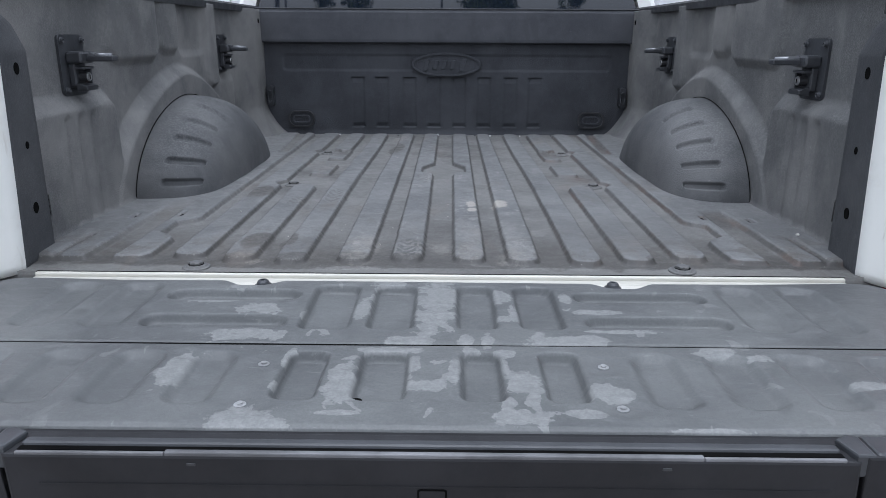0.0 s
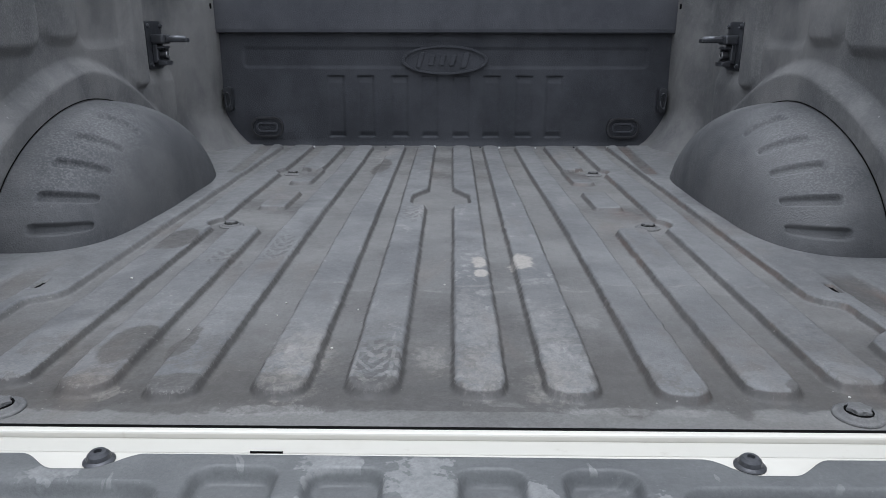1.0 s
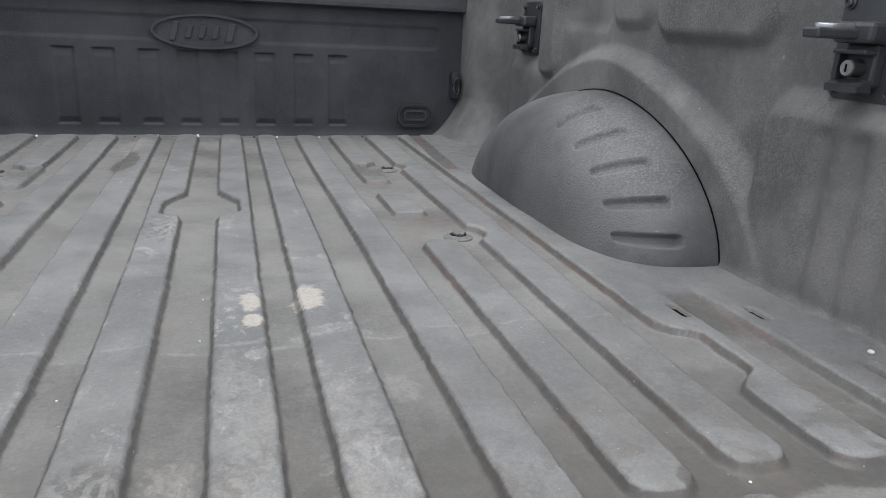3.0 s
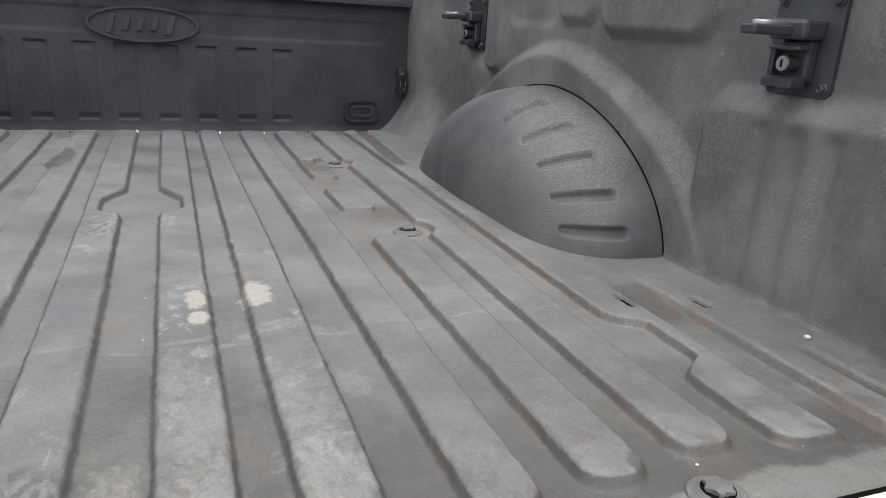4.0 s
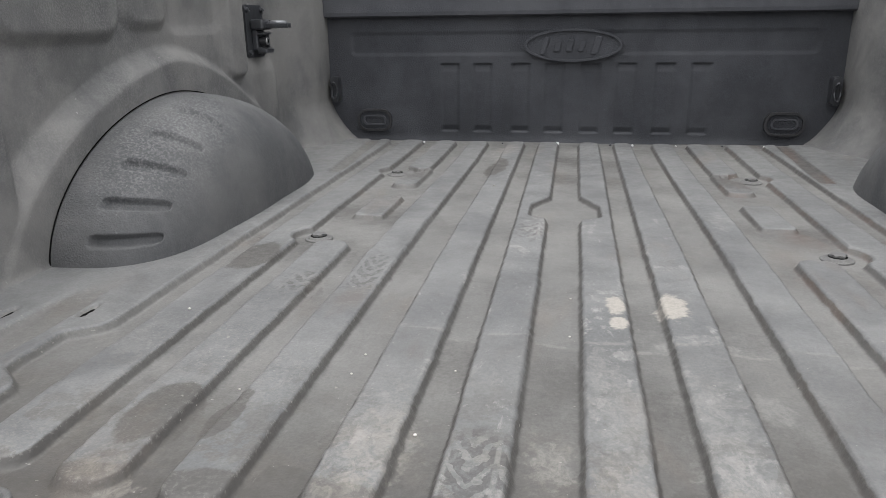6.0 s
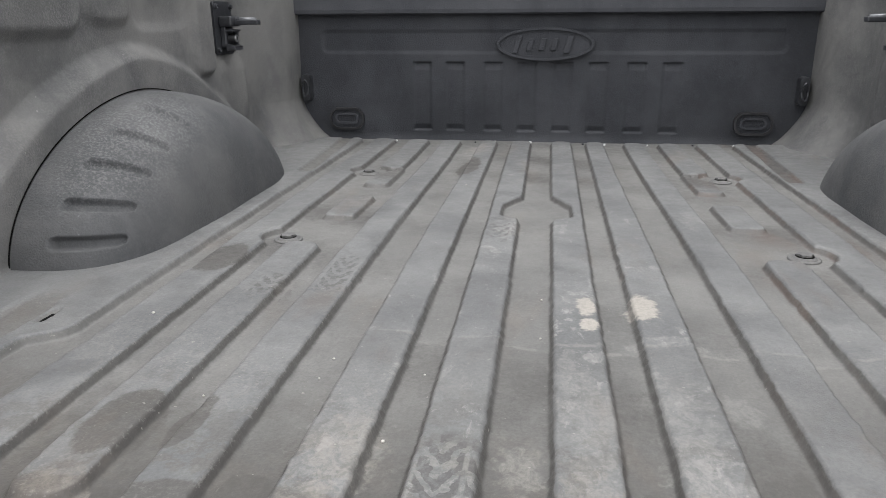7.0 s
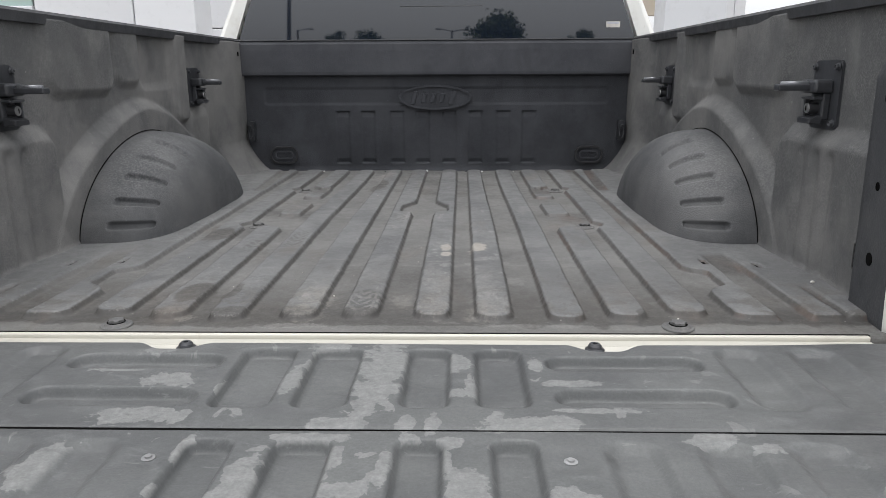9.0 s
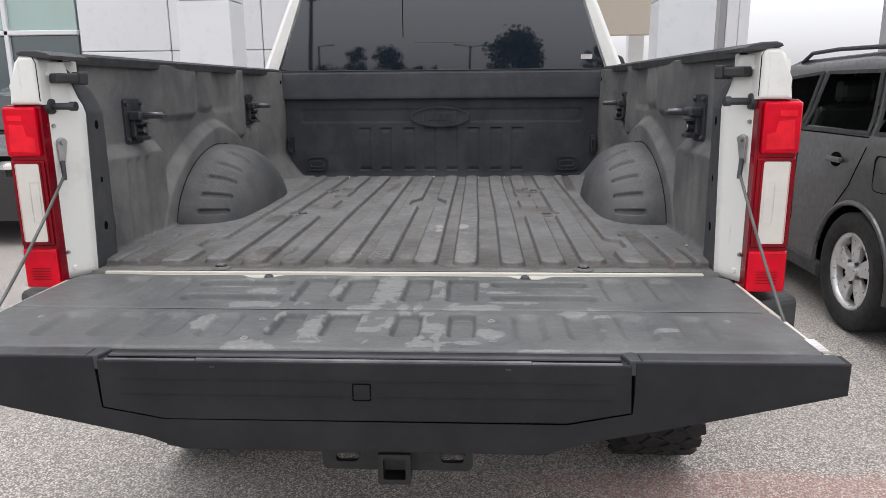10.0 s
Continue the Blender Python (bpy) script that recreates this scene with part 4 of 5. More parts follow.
def tail_lamp(s):
    """Tall lamp: dark red housing, two bright lenses, frosted reversing lens."""
    def flip(x0, x1):
        return sorted((s * x0, s * x1))
    def swept(x0, x1, x2, y, z0, z1, bev):
        bm = bmesh.new()
        prism(bm, [(s * x0, 0.02), (s * x0, y), (s * x1, y + 0.003), (s * (x1 + 0.006), y + 0.012), (s * x2, 0.05), (s * x2, 0.10), (s * (x0 + 0.02), 0.10)], 2, z0, z1, bev, 3)
        return bm
    lamp = part("tail_lamp", swept(0.846, 0.938, 0.955, -0.056, 0.972, 1.4235, 0.008), DEEPRED, truck, "tall red tail lamp with a frosted white reversing lens")
    part("top_lens", swept(0.857, 0.940, 0.960, -0.064, 1.300, 1.419, 0.007), RED, lamp, "bright red upper lens")
    part("bottom_lens", swept(0.850, 0.938, 0.952, -0.061, 0.968, 1.070, 0.007), RED, lamp, "bright red lower lens")
    part("middle_lens", swept(0.853, 0.938, 0.957, -0.0595, 1.076, 1.293, 0.006), DEEPRED, lamp, "dark red middle housing")
    bm = bmesh.new()
    ring(bm, rounded(0.036, 0.104, 0.008, 4, s * 0.898, 1.185), rounded(0.0315, 0.0985, 0.006, 4, s * 0.898, 1.185), 1, -0.0612, -0.056)
    part("lens_border", bm, DEEPRED, lamp)
    bm = bmesh.new()
    prism(bm, rounded(0.031, 0.098, 0.006, 4, s * 0.898, 1.185), 1, -0.0605, -0.045, 0.0015)
    part("reversing_lens", bm, CLEAR, lamp, "frosted white reversing lens")
    bm = bmesh.new()
    ring(bm, rounded(0.0125, 0.051, 0.002, 3, s * 0.885, 1.187), rounded(0.0105, 0.049, 0.0015, 3, s * 0.885, 1.187), 1, -0.0612, -0.058)
    part("lens_outline", bm, PAPER, lamp)
    bm = bmesh.new()
    box(bm, *flip(0.925, 0.9275), -0.0609, -0.058, 1.092, 1.278)
    part("lens_edge", bm, PINK, lamp, "pale pink edge of the lens")
    # bulb reflectors behind the upper lens
    bm = bmesh.new()
    prism(bm, [(s * u, v) for u, v in ((0.866, 1.345), (0.885, 1.350), (0.890, 1.375), (0.926, 1.378), (0.931, 1.312), (0.866, 1.310))], 1, -0.0645, -0.060, 0.0004, 1)
    part("reflector", bm, SCARLET, lamp)
    bm = bmesh.new()
    box(bm, *flip(0.892, 0.930), -0.0644, -0.060, 1.386, 1.399, 0.0004)
    part("reflector", bm, SCARLET, lamp)
    for k in range(5):
        bm = bmesh.new()
        box(bm, *flip(0.872, 0.920), -0.0617, -0.0595, 0.990 + 0.007 * k, 0.9915 + 0.007 * k)
        part("lens_rib", bm, DEEPRED, lamp)
    for k in range(13):
        bm = bmesh.new()
        box(bm, *flip(0.9555, 0.9585), 0.035, 0.052, 1.092 + 0.015 * k, 1.102 + 0.015 * k, 0.001)
        part("side_tooth", bm, RED, lamp)
    return lamp


def rail_cap(s):
    prof = [(0.842, 1.522), (0.840, 1.544), (0.846, 1.551), (0.88, 1.554), (0.925, 1.550), (0.94, 1.543), (0.942, 1.528), (0.92, 1.524), (0.86, 1.522)]
    bm = bmesh.new()
    prism(bm, [(s * u, v) for u, v in prof], 1, 0.10, 2.09, 0.003)
    ob = part("rail_cap", bm, CAP, truck, "black textured plastic bed rail cap")
    bm = bmesh.new()
    prof = [(0.800, 1.530), (0.800, 1.538), (0.812, 1.543), (0.84, 1.550), (0.872, 1.551), (0.884, 1.547), (0.888, 1.541), (0.880, 1.538), (0.846, 1.538), (0.830, 1.531)]
    prism(bm, [(s * u, v) for u, v in prof], 1, -0.062, 0.102, 0.004)
    part("end_cap", bm, CAP, ob, "moulded rear end of the rail cap")
    return ob


def outer_side(s):
    """White outer fender with its wheel opening."""
    pts = [(0.12, 1.52), (2.09, 1.52), (2.09, 0.66), (1.62, 0.66)]
    pts += [(1.03 + 0.56 * math.cos(t), 0.60 + 0.50 * math.sin(t)) for t in np.linspace(0.12, math.pi - 0.12, 24)]
    pts += [(0.44, 0.66), (0.12, 0.66)]
    bm = bmesh.new()
    prism(bm, pts, 0, s * 0.930, s * 0.985, 0.012)
    return part("outer_fender", bm, WHITE, truck, "white outer bed side")


for s in (-1, 1):
    rear_post(s)
    tail_lamp(s)
    rail_cap(s)
    outer_side(s)


# ---- sill and tailgate ----
def sill():
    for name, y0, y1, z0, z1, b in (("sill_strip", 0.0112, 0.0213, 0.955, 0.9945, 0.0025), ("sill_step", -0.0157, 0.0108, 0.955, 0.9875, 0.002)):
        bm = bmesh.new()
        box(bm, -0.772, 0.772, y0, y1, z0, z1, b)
        # the lower step's shade is put into its dimmer, dusty paint
        part(name, bm, SILL if name == "sill_strip" else DIM_WHITE, truck, "white painted sill strip with dirt")
    bm = bmesh.new()
    box(bm, -0.775, 0.775, 0.0215, 0.0264, 0.955, 0.9938)
    part("sill_gap", bm, DARK, truck, "dark gap along the floor's rear edge")
    for bx in (-0.16, 0.62):
        bm = bmesh.new()
        box(bm, bx - 0.017, bx + 0.017, -0.0156, -0.0135, 0.970, 0.9882, 0.0005)
        part("sill_slot", bm, DARK, truck, "small dark slot in the sill")
    bm = bmesh.new()
    box(bm, -0.86, 0.86, 0.031, 0.20, 0.93, 0.966)
    part("sill_beam", bm, WHITE, truck)


sill()


def gate_edge(x):
    """The liner's front edge: cut back round two bolts and at the corners."""
    ax = np.abs(x)
    notch = rect(ax, 0 * x, 0.296, 0.374, -1, 1, 0.01, 0.045)
    corner = np.clip((ax - 0.765) / 0.0455, 0, 1)
    return -0.037 + 0.008 * step(ax, 0.55, 0.76) - 0.026 * notch - 0.050 * (1 - np.sqrt(1 - np.minimum(corner, 0.999) ** 2))


def gate_height(x, y):
    ax = np.abs(x)
    d = np.zeros_like(x)
    soft = 0.011
    for x0, x1, y0, y1, r in ((0.240, 0.462, -0.134, -0.086, 0.022), (0.240, 0.466, -0.248, -0.201, 0.022)):
        d = np.maximum(d, rect(ax, y, x0, x1, y0, y1, r, soft))
    for x0, x1 in ((-0.213, -0.138), (-0.106, -0.037), (0.036, 0.096), (0.136, 0.202)):
        d = np.maximum(d, rect(x, y, x0, x1, -0.252, -0.060, 0.016, soft))
    for x0, x1 in ((0.497, 0.558), (0.607, 0.668)):
        d = np.maximum(d, 0.62 * rect(ax, y, x0, x1, -0.250, -0.058, 0.02, 0.020))
    for x0, x1 in ((-0.202, -0.150), (-0.100, -0.036), (0.040, 0.092), (0.150, 0.200)):
        d = np.maximum(d, rect(x, y, x0, x1, -0.478, -0.340, 0.014, soft))
    for x0, x1 in ((0.280, 0.335), (0.383, 0.442), (0.486, 0.545), (0.60, 0.66)):
        d = np.maximum(d, 0.62 * rect(ax, y, x0, x1, -0.488, -0.345, 0.02, 0.020))
    for cy in (-0.379, -0.492):
        d = np.maximum(d, 0.14 * oval(ax, y, 0.234, cy, 0.026, 0.024, 0.02))
    seam = np.exp(-((y + 0.312) / 0.0028) ** 2)
    return 0.9985 - 0.0160 * d - 0.007 * seam + 0.001 * np.sin(6 * x) * np.sin(17 * y) - 0.003 * step(-y, 0.538, 0.546)


def tailgate():
    gate = part("tailgate", box(bmesh.new(), -0.816, 0.816, -0.575, -0.018, 0.936, 0.9815, 0.006), SILL, truck, "lowered white tailgate with a scuffed grey liner")
    bm = bmesh.new()
    box(bm, -0.80, 0.80, -0.053, -0.0166, 0.945, 0.9885, 0.003)
    part("gate_lip", bm, SILL, gate, "bare white front edge of the tailgate")
    u, v = lattice(np.linspace(-0.810, 0.810, 520), np.linspace(0, 1, 230))
    front = gate_edge(u)
    y = front + (-0.546 - front) * v
    part("gate_liner", sheet("gate_liner", np.stack([u, y, gate_height(u, y)], -1), (0, 0, -0.012)), GATE, gate, "blue-grey tailgate liner with peeled pale patches", True)
    for s in (-1, 1):
        bm = bmesh.new()
        x0, x1 = sorted((s * 0.8115, s * 0.825))
        box(bm, x0, x1, -0.552, -0.075, 0.945, 0.9955, 0.005, 3)
        part("gate_side", bm, SILL, gate, "white painted side edge of the tailgate")
    bm = bmesh.new()
    prism(bm, [(0.8065, -0.540), (0.8240, -0.540), (0.8240, -0.478), (0.8065, -0.478)], 2, 0.9962, 1.0002, 0.0)
    lb = part("label", bm, PAPER, gate, "small white label with unreadable print")
    for k in range(4):
        bm = bmesh.new()
        box(bm, 0.809, 0.8215, -0.532 + 0.014 * k, -0.5275 + 0.014 * k, 1.0, 1.0008)
        part("print_bar", bm, INK, lb)
    bm = bmesh.new()
    box(bm, -0.793, 0.793, -0.3145, -0.3095, 0.986, 0.9965)
    part("liner_seam", bm, DARK, gate, "dark seam across the liner")
    # hinge bolts in the notches, liner screws, drain hole
    for s in (-1, 1):
        bm = bmesh.new()
        lathe(bm, [(0.0155, -0.006), (0.0155, 0.0005), (0.0145, 0.0015), (0.0120, 0.003), (0.0105, 0.007), (0.0078, 0.0098), (0.004, 0.0102), (0.0035, 0.007)], (s * 0.322, -0.034, 0.9895), 2, 20)
        part("hinge_bolt", bm, IRON, gate, "dark rounded bolt")
        for sx, sy in ((0.234, -0.379), (0.235, -0.493), (0.70, -0.38)):
            bm = bmesh.new()
            z = float(gate_height(np.array(s * sx), np.array(sy)))
            lathe(bm, [(0.0078, -0.001), (0.0078, 0.001), (0.004, 0.0014), (0.004, 0.0036), (0.0022, 0.0036)], (s * sx, sy, z), 2, 14)
            part("liner_screw", bm, STEEL, gate, "bright steel screw")
    bm = bmesh.new()
    z = float(gate_height(np.array(-0.095), np.array(-0.472)))
    rod(bm, (-0.095, -0.472, z - 0.003), (-0.095, -0.472, z + 0.0052), 0.0085, 0.008, 16)
    part("hole", bm, DARK, gate, "round hole in the liner")
    # mouldings along the free edge
    for name, x0, x1, y0, y1, z0, z1, mat, bev in (
        ("edge_gap", -0.80, 0.80, -0.5535, -0.5465, 0.970, 0.9865, DARK, 0.0),
        ("edge_channel", -0.459, 0.459, -0.5662, -0.5537, 0.970, 0.9945, FACE, 0.0015),
        ("edge_strip", -0.456, 0.456, -0.5815, -0.5664, 0.970, 0.9968, EDGE, 0.004),
        # black strip put in for the shadow between strip and bead
        ("edge_shadow_gap", -0.455, 0.455, -0.5895, -0.5817, 0.970, 0.9936, DARK, 0.0),
        ("edge_bead", -0.4545, -0.290, -0.5970, -0.5920, 0.970, 0.9948, EDGE_BRIGHT, 0.0015),
        ("edge_bead", -0.2895, 0.300, -0.5970, -0.5897, 0.970, 0.9958, EDGE_BRIGHT, 0.0015),
        ("edge_bead", 0.3005, 0.4545, -0.5970, -0.5920, 0.970, 0.9948, EDGE_BRIGHT, 0.0015),
    ):
        bm = bmesh.new()
        box(bm, x0, x1, y0, y1, z0, z1, bev)
        part(name, bm, mat, gate, "dark grey edge moulding with gaps filled black")
    for s in (-1, 1):
        bm = bmesh.new()
        prism(bm, [(s * 0.4575, -0.562), (s * 0.474, -0.552), (s * 0.486, -0.556), (s * 0.486, -0.5955), (s * 0.466, -0.5955)], 2, 0.972, 1.0005, 0.003)
        part("moulding_end", bm, EDGE, gate, "angled end piece of the moulding")
        bm = bmesh.new()
        x0, x1 = sorted((s * 0.4875, s * 0.826))
        box(bm, x0, x1, -0.5955, -0.5545, 0.972, 1.0005, 0.004)
        part("side_moulding", bm, EDGE, gate)
    # thick moulded rear face: a surround and the step cover set into it
    surround = [(-0.8437, 0.9985), (-0.8437, 0.941), (-0.6017, 0.8895), (-0.3945, 0.8495), (-0.325, 0.8209), (0.3284, 0.8209), (0.3978, 0.8495), (0.6051, 0.8895), (0.8348, 0.941), (0.8348, 0.9985), (0.4759, 0.9985), (0.479, 0.8995), (0.3652, 0.8765), (-0.3557, 0.8765), (-0.4715, 0.8975), (-0.4746, 0.9985)]
    bm = bmesh.new()
    prism(bm, surround, 1, -0.597, -0.553, 0.0035)
    part("rear_moulding", bm, FACE, gate, "thick dark plastic end of the tailgate")
    cover = [(-0.469, 0.9925), (0.4703, 0.9925), (0.4734, 0.9036), (0.3631, 0.8821), (-0.3536, 0.8821), (-0.4659, 0.9015)]
    bm = bmesh.new()
    prism(bm, cover, 1, -0.598, -0.51, 0.0035)
    cv = part("step_cover", bm, FACE, gate, "dark plastic step cover")
    bm = bmesh.new()
    box(bm, -0.47, 0.48, -0.545, -0.505, 0.875, 0.968)
    part("gap_backing", bm, DARK, gate)
    for s in (-1, 1):
        bm = bmesh.new()
        box(bm, s * 0.472 - 0.012, s * 0.472 + 0.012, -0.585, -0.5555, 0.885, 0.9715)
        part("gap_backing", bm, DARK, gate)
    bm = bmesh.new()
    ring(bm, rounded(0.0165, 0.0165, 0.003, 3, 0.004, 0.937), rounded(0.0143, 0.0143, 0.002, 3, 0.004, 0.937), 1, -0.5986, -0.589)
    part("square_cover", bm, DARK, cv, "small square cover outline")
    for s in (-1, 1):
        bm = bmesh.new()
        box(bm, s * 0.26 - 0.005, s * 0.26 + 0.005, -0.5988, -0.589, 0.980, 0.9835, 0.0004)
        part("clip", bm, CAP, cv)
    for k, z in enumerate((0.956, 0.927)):
        bm = bmesh.new()
        box(bm, -0.43, 0.44, -0.5992, -0.589, z, z + 0.0012)
        part("crease", bm, FACE, cv)
    return gate


tailgate()


# ---- underside, bumper, wheels ----
def tyre_wheel(name, radius, width, rim_r, centre, s, parent, blocks=0, label=""):
    """A wheel on an x axle: tyre with tread blocks, rim, spokes."""
    r, w = radius, width / 2
    prof = [(rim_r, -w * 0.8), (rim_r + 0.01, -w * 0.95), (r * 0.86, -w), (r * 0.95, -w * 0.95), (r * 0.985, -w * 0.82), (r * 0.99, 0), (r * 0.985, w * 0.82), (r * 0.95, w * 0.95), (r * 0.86, w), (rim_r + 0.01, w * 0.95), (rim_r, w * 0.8)]
    wheel = part(name, lathe(bmesh.new(), prof, (0, 0, 0), 0, 56, True), RUBBER, parent, label, True)
    wheel.location = centre
    if blocks:
        bm = bmesh.new()
        for i in range(blocks):
            for row, off in ((-0.72, 0.0), (-0.25, 0.5), (0.25, 0.0), (0.72, 0.5)):
                t = math.tau * (i + off) / blocks
                m = Matrix.Rotation(t, 4, "X") @ Matrix.Translation((row * w, 0, r * 0.985)) @ Matrix.Rotation((0.5 if row > 0 else -0.5) + 0.25 * math.sin(7.0 * i + 3 * row), 4, "Z")
                lug = [(-0.26 * w, -2.1 * r / blocks), (0.12 * w, -2.9 * r / blocks), (0.27 * w, 0.4 * r / blocks), (0.14 * w, 2.7 * r / blocks), (-0.20 * w, 2.2 * r / blocks)]
                before = set(bm.verts)
                prism(bm, lug, 2, -0.008, 0.007)
                bmesh.ops.transform(bm, matrix=m, verts=[v for v in bm.verts if v not in before])
        part("tread", bm, RUBBER, wheel, "chunky tread blocks", kind="stuff")
    o = s * w * 0.55
    part("rim", lathe(bmesh.new(), [(rim_r, -w * 0.85), (rim_r, w * 0.85), (rim_r - 0.018, w * 0.88), (rim_r - 0.03, w * 0.6), (rim_r - 0.03, -w * 0.6), (rim_r - 0.018, -w * 0.88)], (0, 0, 0), 0, 40, True), ALLOY, wheel, "silver alloy rim", True)
    bm = bmesh.new()
    lathe(bm, [(rim_r - 0.03, -0.02), (rim_r - 0.03, 0.0)], (o - s * 0.05, 0, 0), 0, 30)
    part("brake_disc", bm, DARK, wheel)
    for k in range(5):
        bm = bmesh.new()
        m = Matrix.Rotation(math.tau * k / 5, 4, "X")
        pts = [(-0.034, 0.03), (0.034, 0.03), (0.052, rim_r * 0.62), (0.074, rim_r - 0.018), (-0.074, rim_r - 0.018), (-0.052, rim_r * 0.62)]
        prism(bm, pts, 0, o - s * 0.02, o + s * 0.012, 0.008)
        bmesh.ops.transform(bm, matrix=m, verts=bm.verts)
        part("spoke", bm, ALLOY, wheel)
    bm = bmesh.new()
    lathe(bm, [(0.055, 0.0), (0.055, s * 0.03), (0.035, s * 0.038)], (o, 0, 0), 0, 20)
    part("hub", bm, ALLOY, wheel)
    for k in range(5):
        bm = bmesh.new()
        a = math.tau * (k + 0.5) / 5
        rod(bm, (o + s * 0.01, 0.068 * math.sin(a), 0.068 * math.cos(a)), (o + s * 0.026, 0.068 * math.sin(a), 0.068 * math.cos(a)), 0.011, 0.010, 8)
        part("lug_nut", bm, IRON, wheel)
    return wheel


for s in (-1, 1):
    tyre_wheel("rear_wheel", 0.415, 0.29, 0.235, (s * 0.885, 1.03, 0.415), s, truck, 30, "black off-road tyre on an alloy rim")
    tyre_wheel("front_wheel", 0.415, 0.29, 0.235, (s * 0.885, 5.1, 0.415), s, truck, 0, "black off-road tyre on an alloy rim")


def underside():
    bm = bmesh.new()
    prof = [(-0.13, 0.80), (-0.06, 0.825), (0.08, 0.825), (0.10, 0.78), (0.10, 0.68), (-0.05, 0.66), (-0.12, 0.67), (-0.145, 0.72)]
    prism(bm, prof, 0, -0.78, 0.78, 0.01)
    bp = part("rear_bumper", bm, BLACK, truck, "black rear bumper below the tailgate")
    for s in (-1, 1):
        bm = bmesh.new()
        x0, x1 = sorted((s * 0.781, s * 1.00))
        prism(bm, [(u, v) for u, v in ((x0, -0.13 if s > 0 else 0.0), (x1, 0.0 if s > 0 else -0.13), (x1, 0.30 if s > 0 else 0.10), (x0, 0.10 if s > 0 else 0.30))], 2, 0.735, 0.945, 0.02, 3)
        part("bumper_corner", bm, BLACK, bp)
    bm = bmesh.new()
    holed(bm, rounded(0.205, 0.035, 0.02, 5, -0.012, 0.478), [rounded(0.032, 0.013, 0.012, 6, cx, 0.480) for cx in (-0.148, 0.137)], 1, 0.0, 0.014)
    hp = part("hitch_plate", bm, BLACK, truck, "black tow hitch cross plate")
    bm = bmesh.new()
    ring(bm, rounded(0.044, 0.044, 0.006, 3, -0.017, 0.46), rounded(0.030, 0.030, 0.004, 3, -0.017, 0.46), 1, -0.03, 0.35)
    part("receiver", bm, BLACK, hp, "square receiver tube")
    bm = bmesh.new()
    box(bm, -0.047, 0.013, 0.06, 0.09, 0.43, 0.49)
    part("receiver_depth", bm, DARK, hp)
    for cx in (-0.148, 0.137):
        bm = bmesh.new()
        ring(bm, rounded(0.037, 0.018, 0.017, 6, cx, 0.480), rounded(0.0315, 0.0125, 0.0115, 6, cx, 0.480), 1, -0.004, 0.003)
        part("chain_slot", bm, BLACK, hp, "rounded rim of a chain slot")
    for cx in (-0.562, -0.454):
        bm = bmesh.new()
        prism(bm, [(cx - 0.018, 0.70), (cx - 0.017, 0.495), (cx, 0.472), (cx + 0.016, 0.495), (cx + 0.018, 0.70)], 1, -0.012, 0.02, 0.003)
        part("bracket", bm, IRON, truck, "pointed black bracket under the bumper")
    bm = bmesh.new()
    rod(bm, (-0.75, 1.03, 0.42), (0.75, 1.03, 0.42), 0.06, 0.06, 16)
    lathe(bm, [(0.05, -0.16), (0.16, -0.08), (0.18, 0.0), (0.16, 0.08), (0.05, 0.16)], (0, 1.03, 0.42), 1, 20)
    part("rear_axle", bm, IRON, truck)
    for s in (-1, 1):
        bm = bmesh.new()
        box(bm, s * 0.5 - 0.04, s * 0.5 + 0.04, 0.05, 5.6, 0.62, 0.80, 0.01)
        part("frame_rail", bm, IRON, truck)
    # underside made pale to bounce light onto the ground below
    bm = bmesh.new()
    box(bm, -0.95, 0.95, 0.12, 2.05, 0.90, 0.955)
    part("bed_underside", bm, DIM_WHITE, truck, "pale painted underside of the bed")


underside()


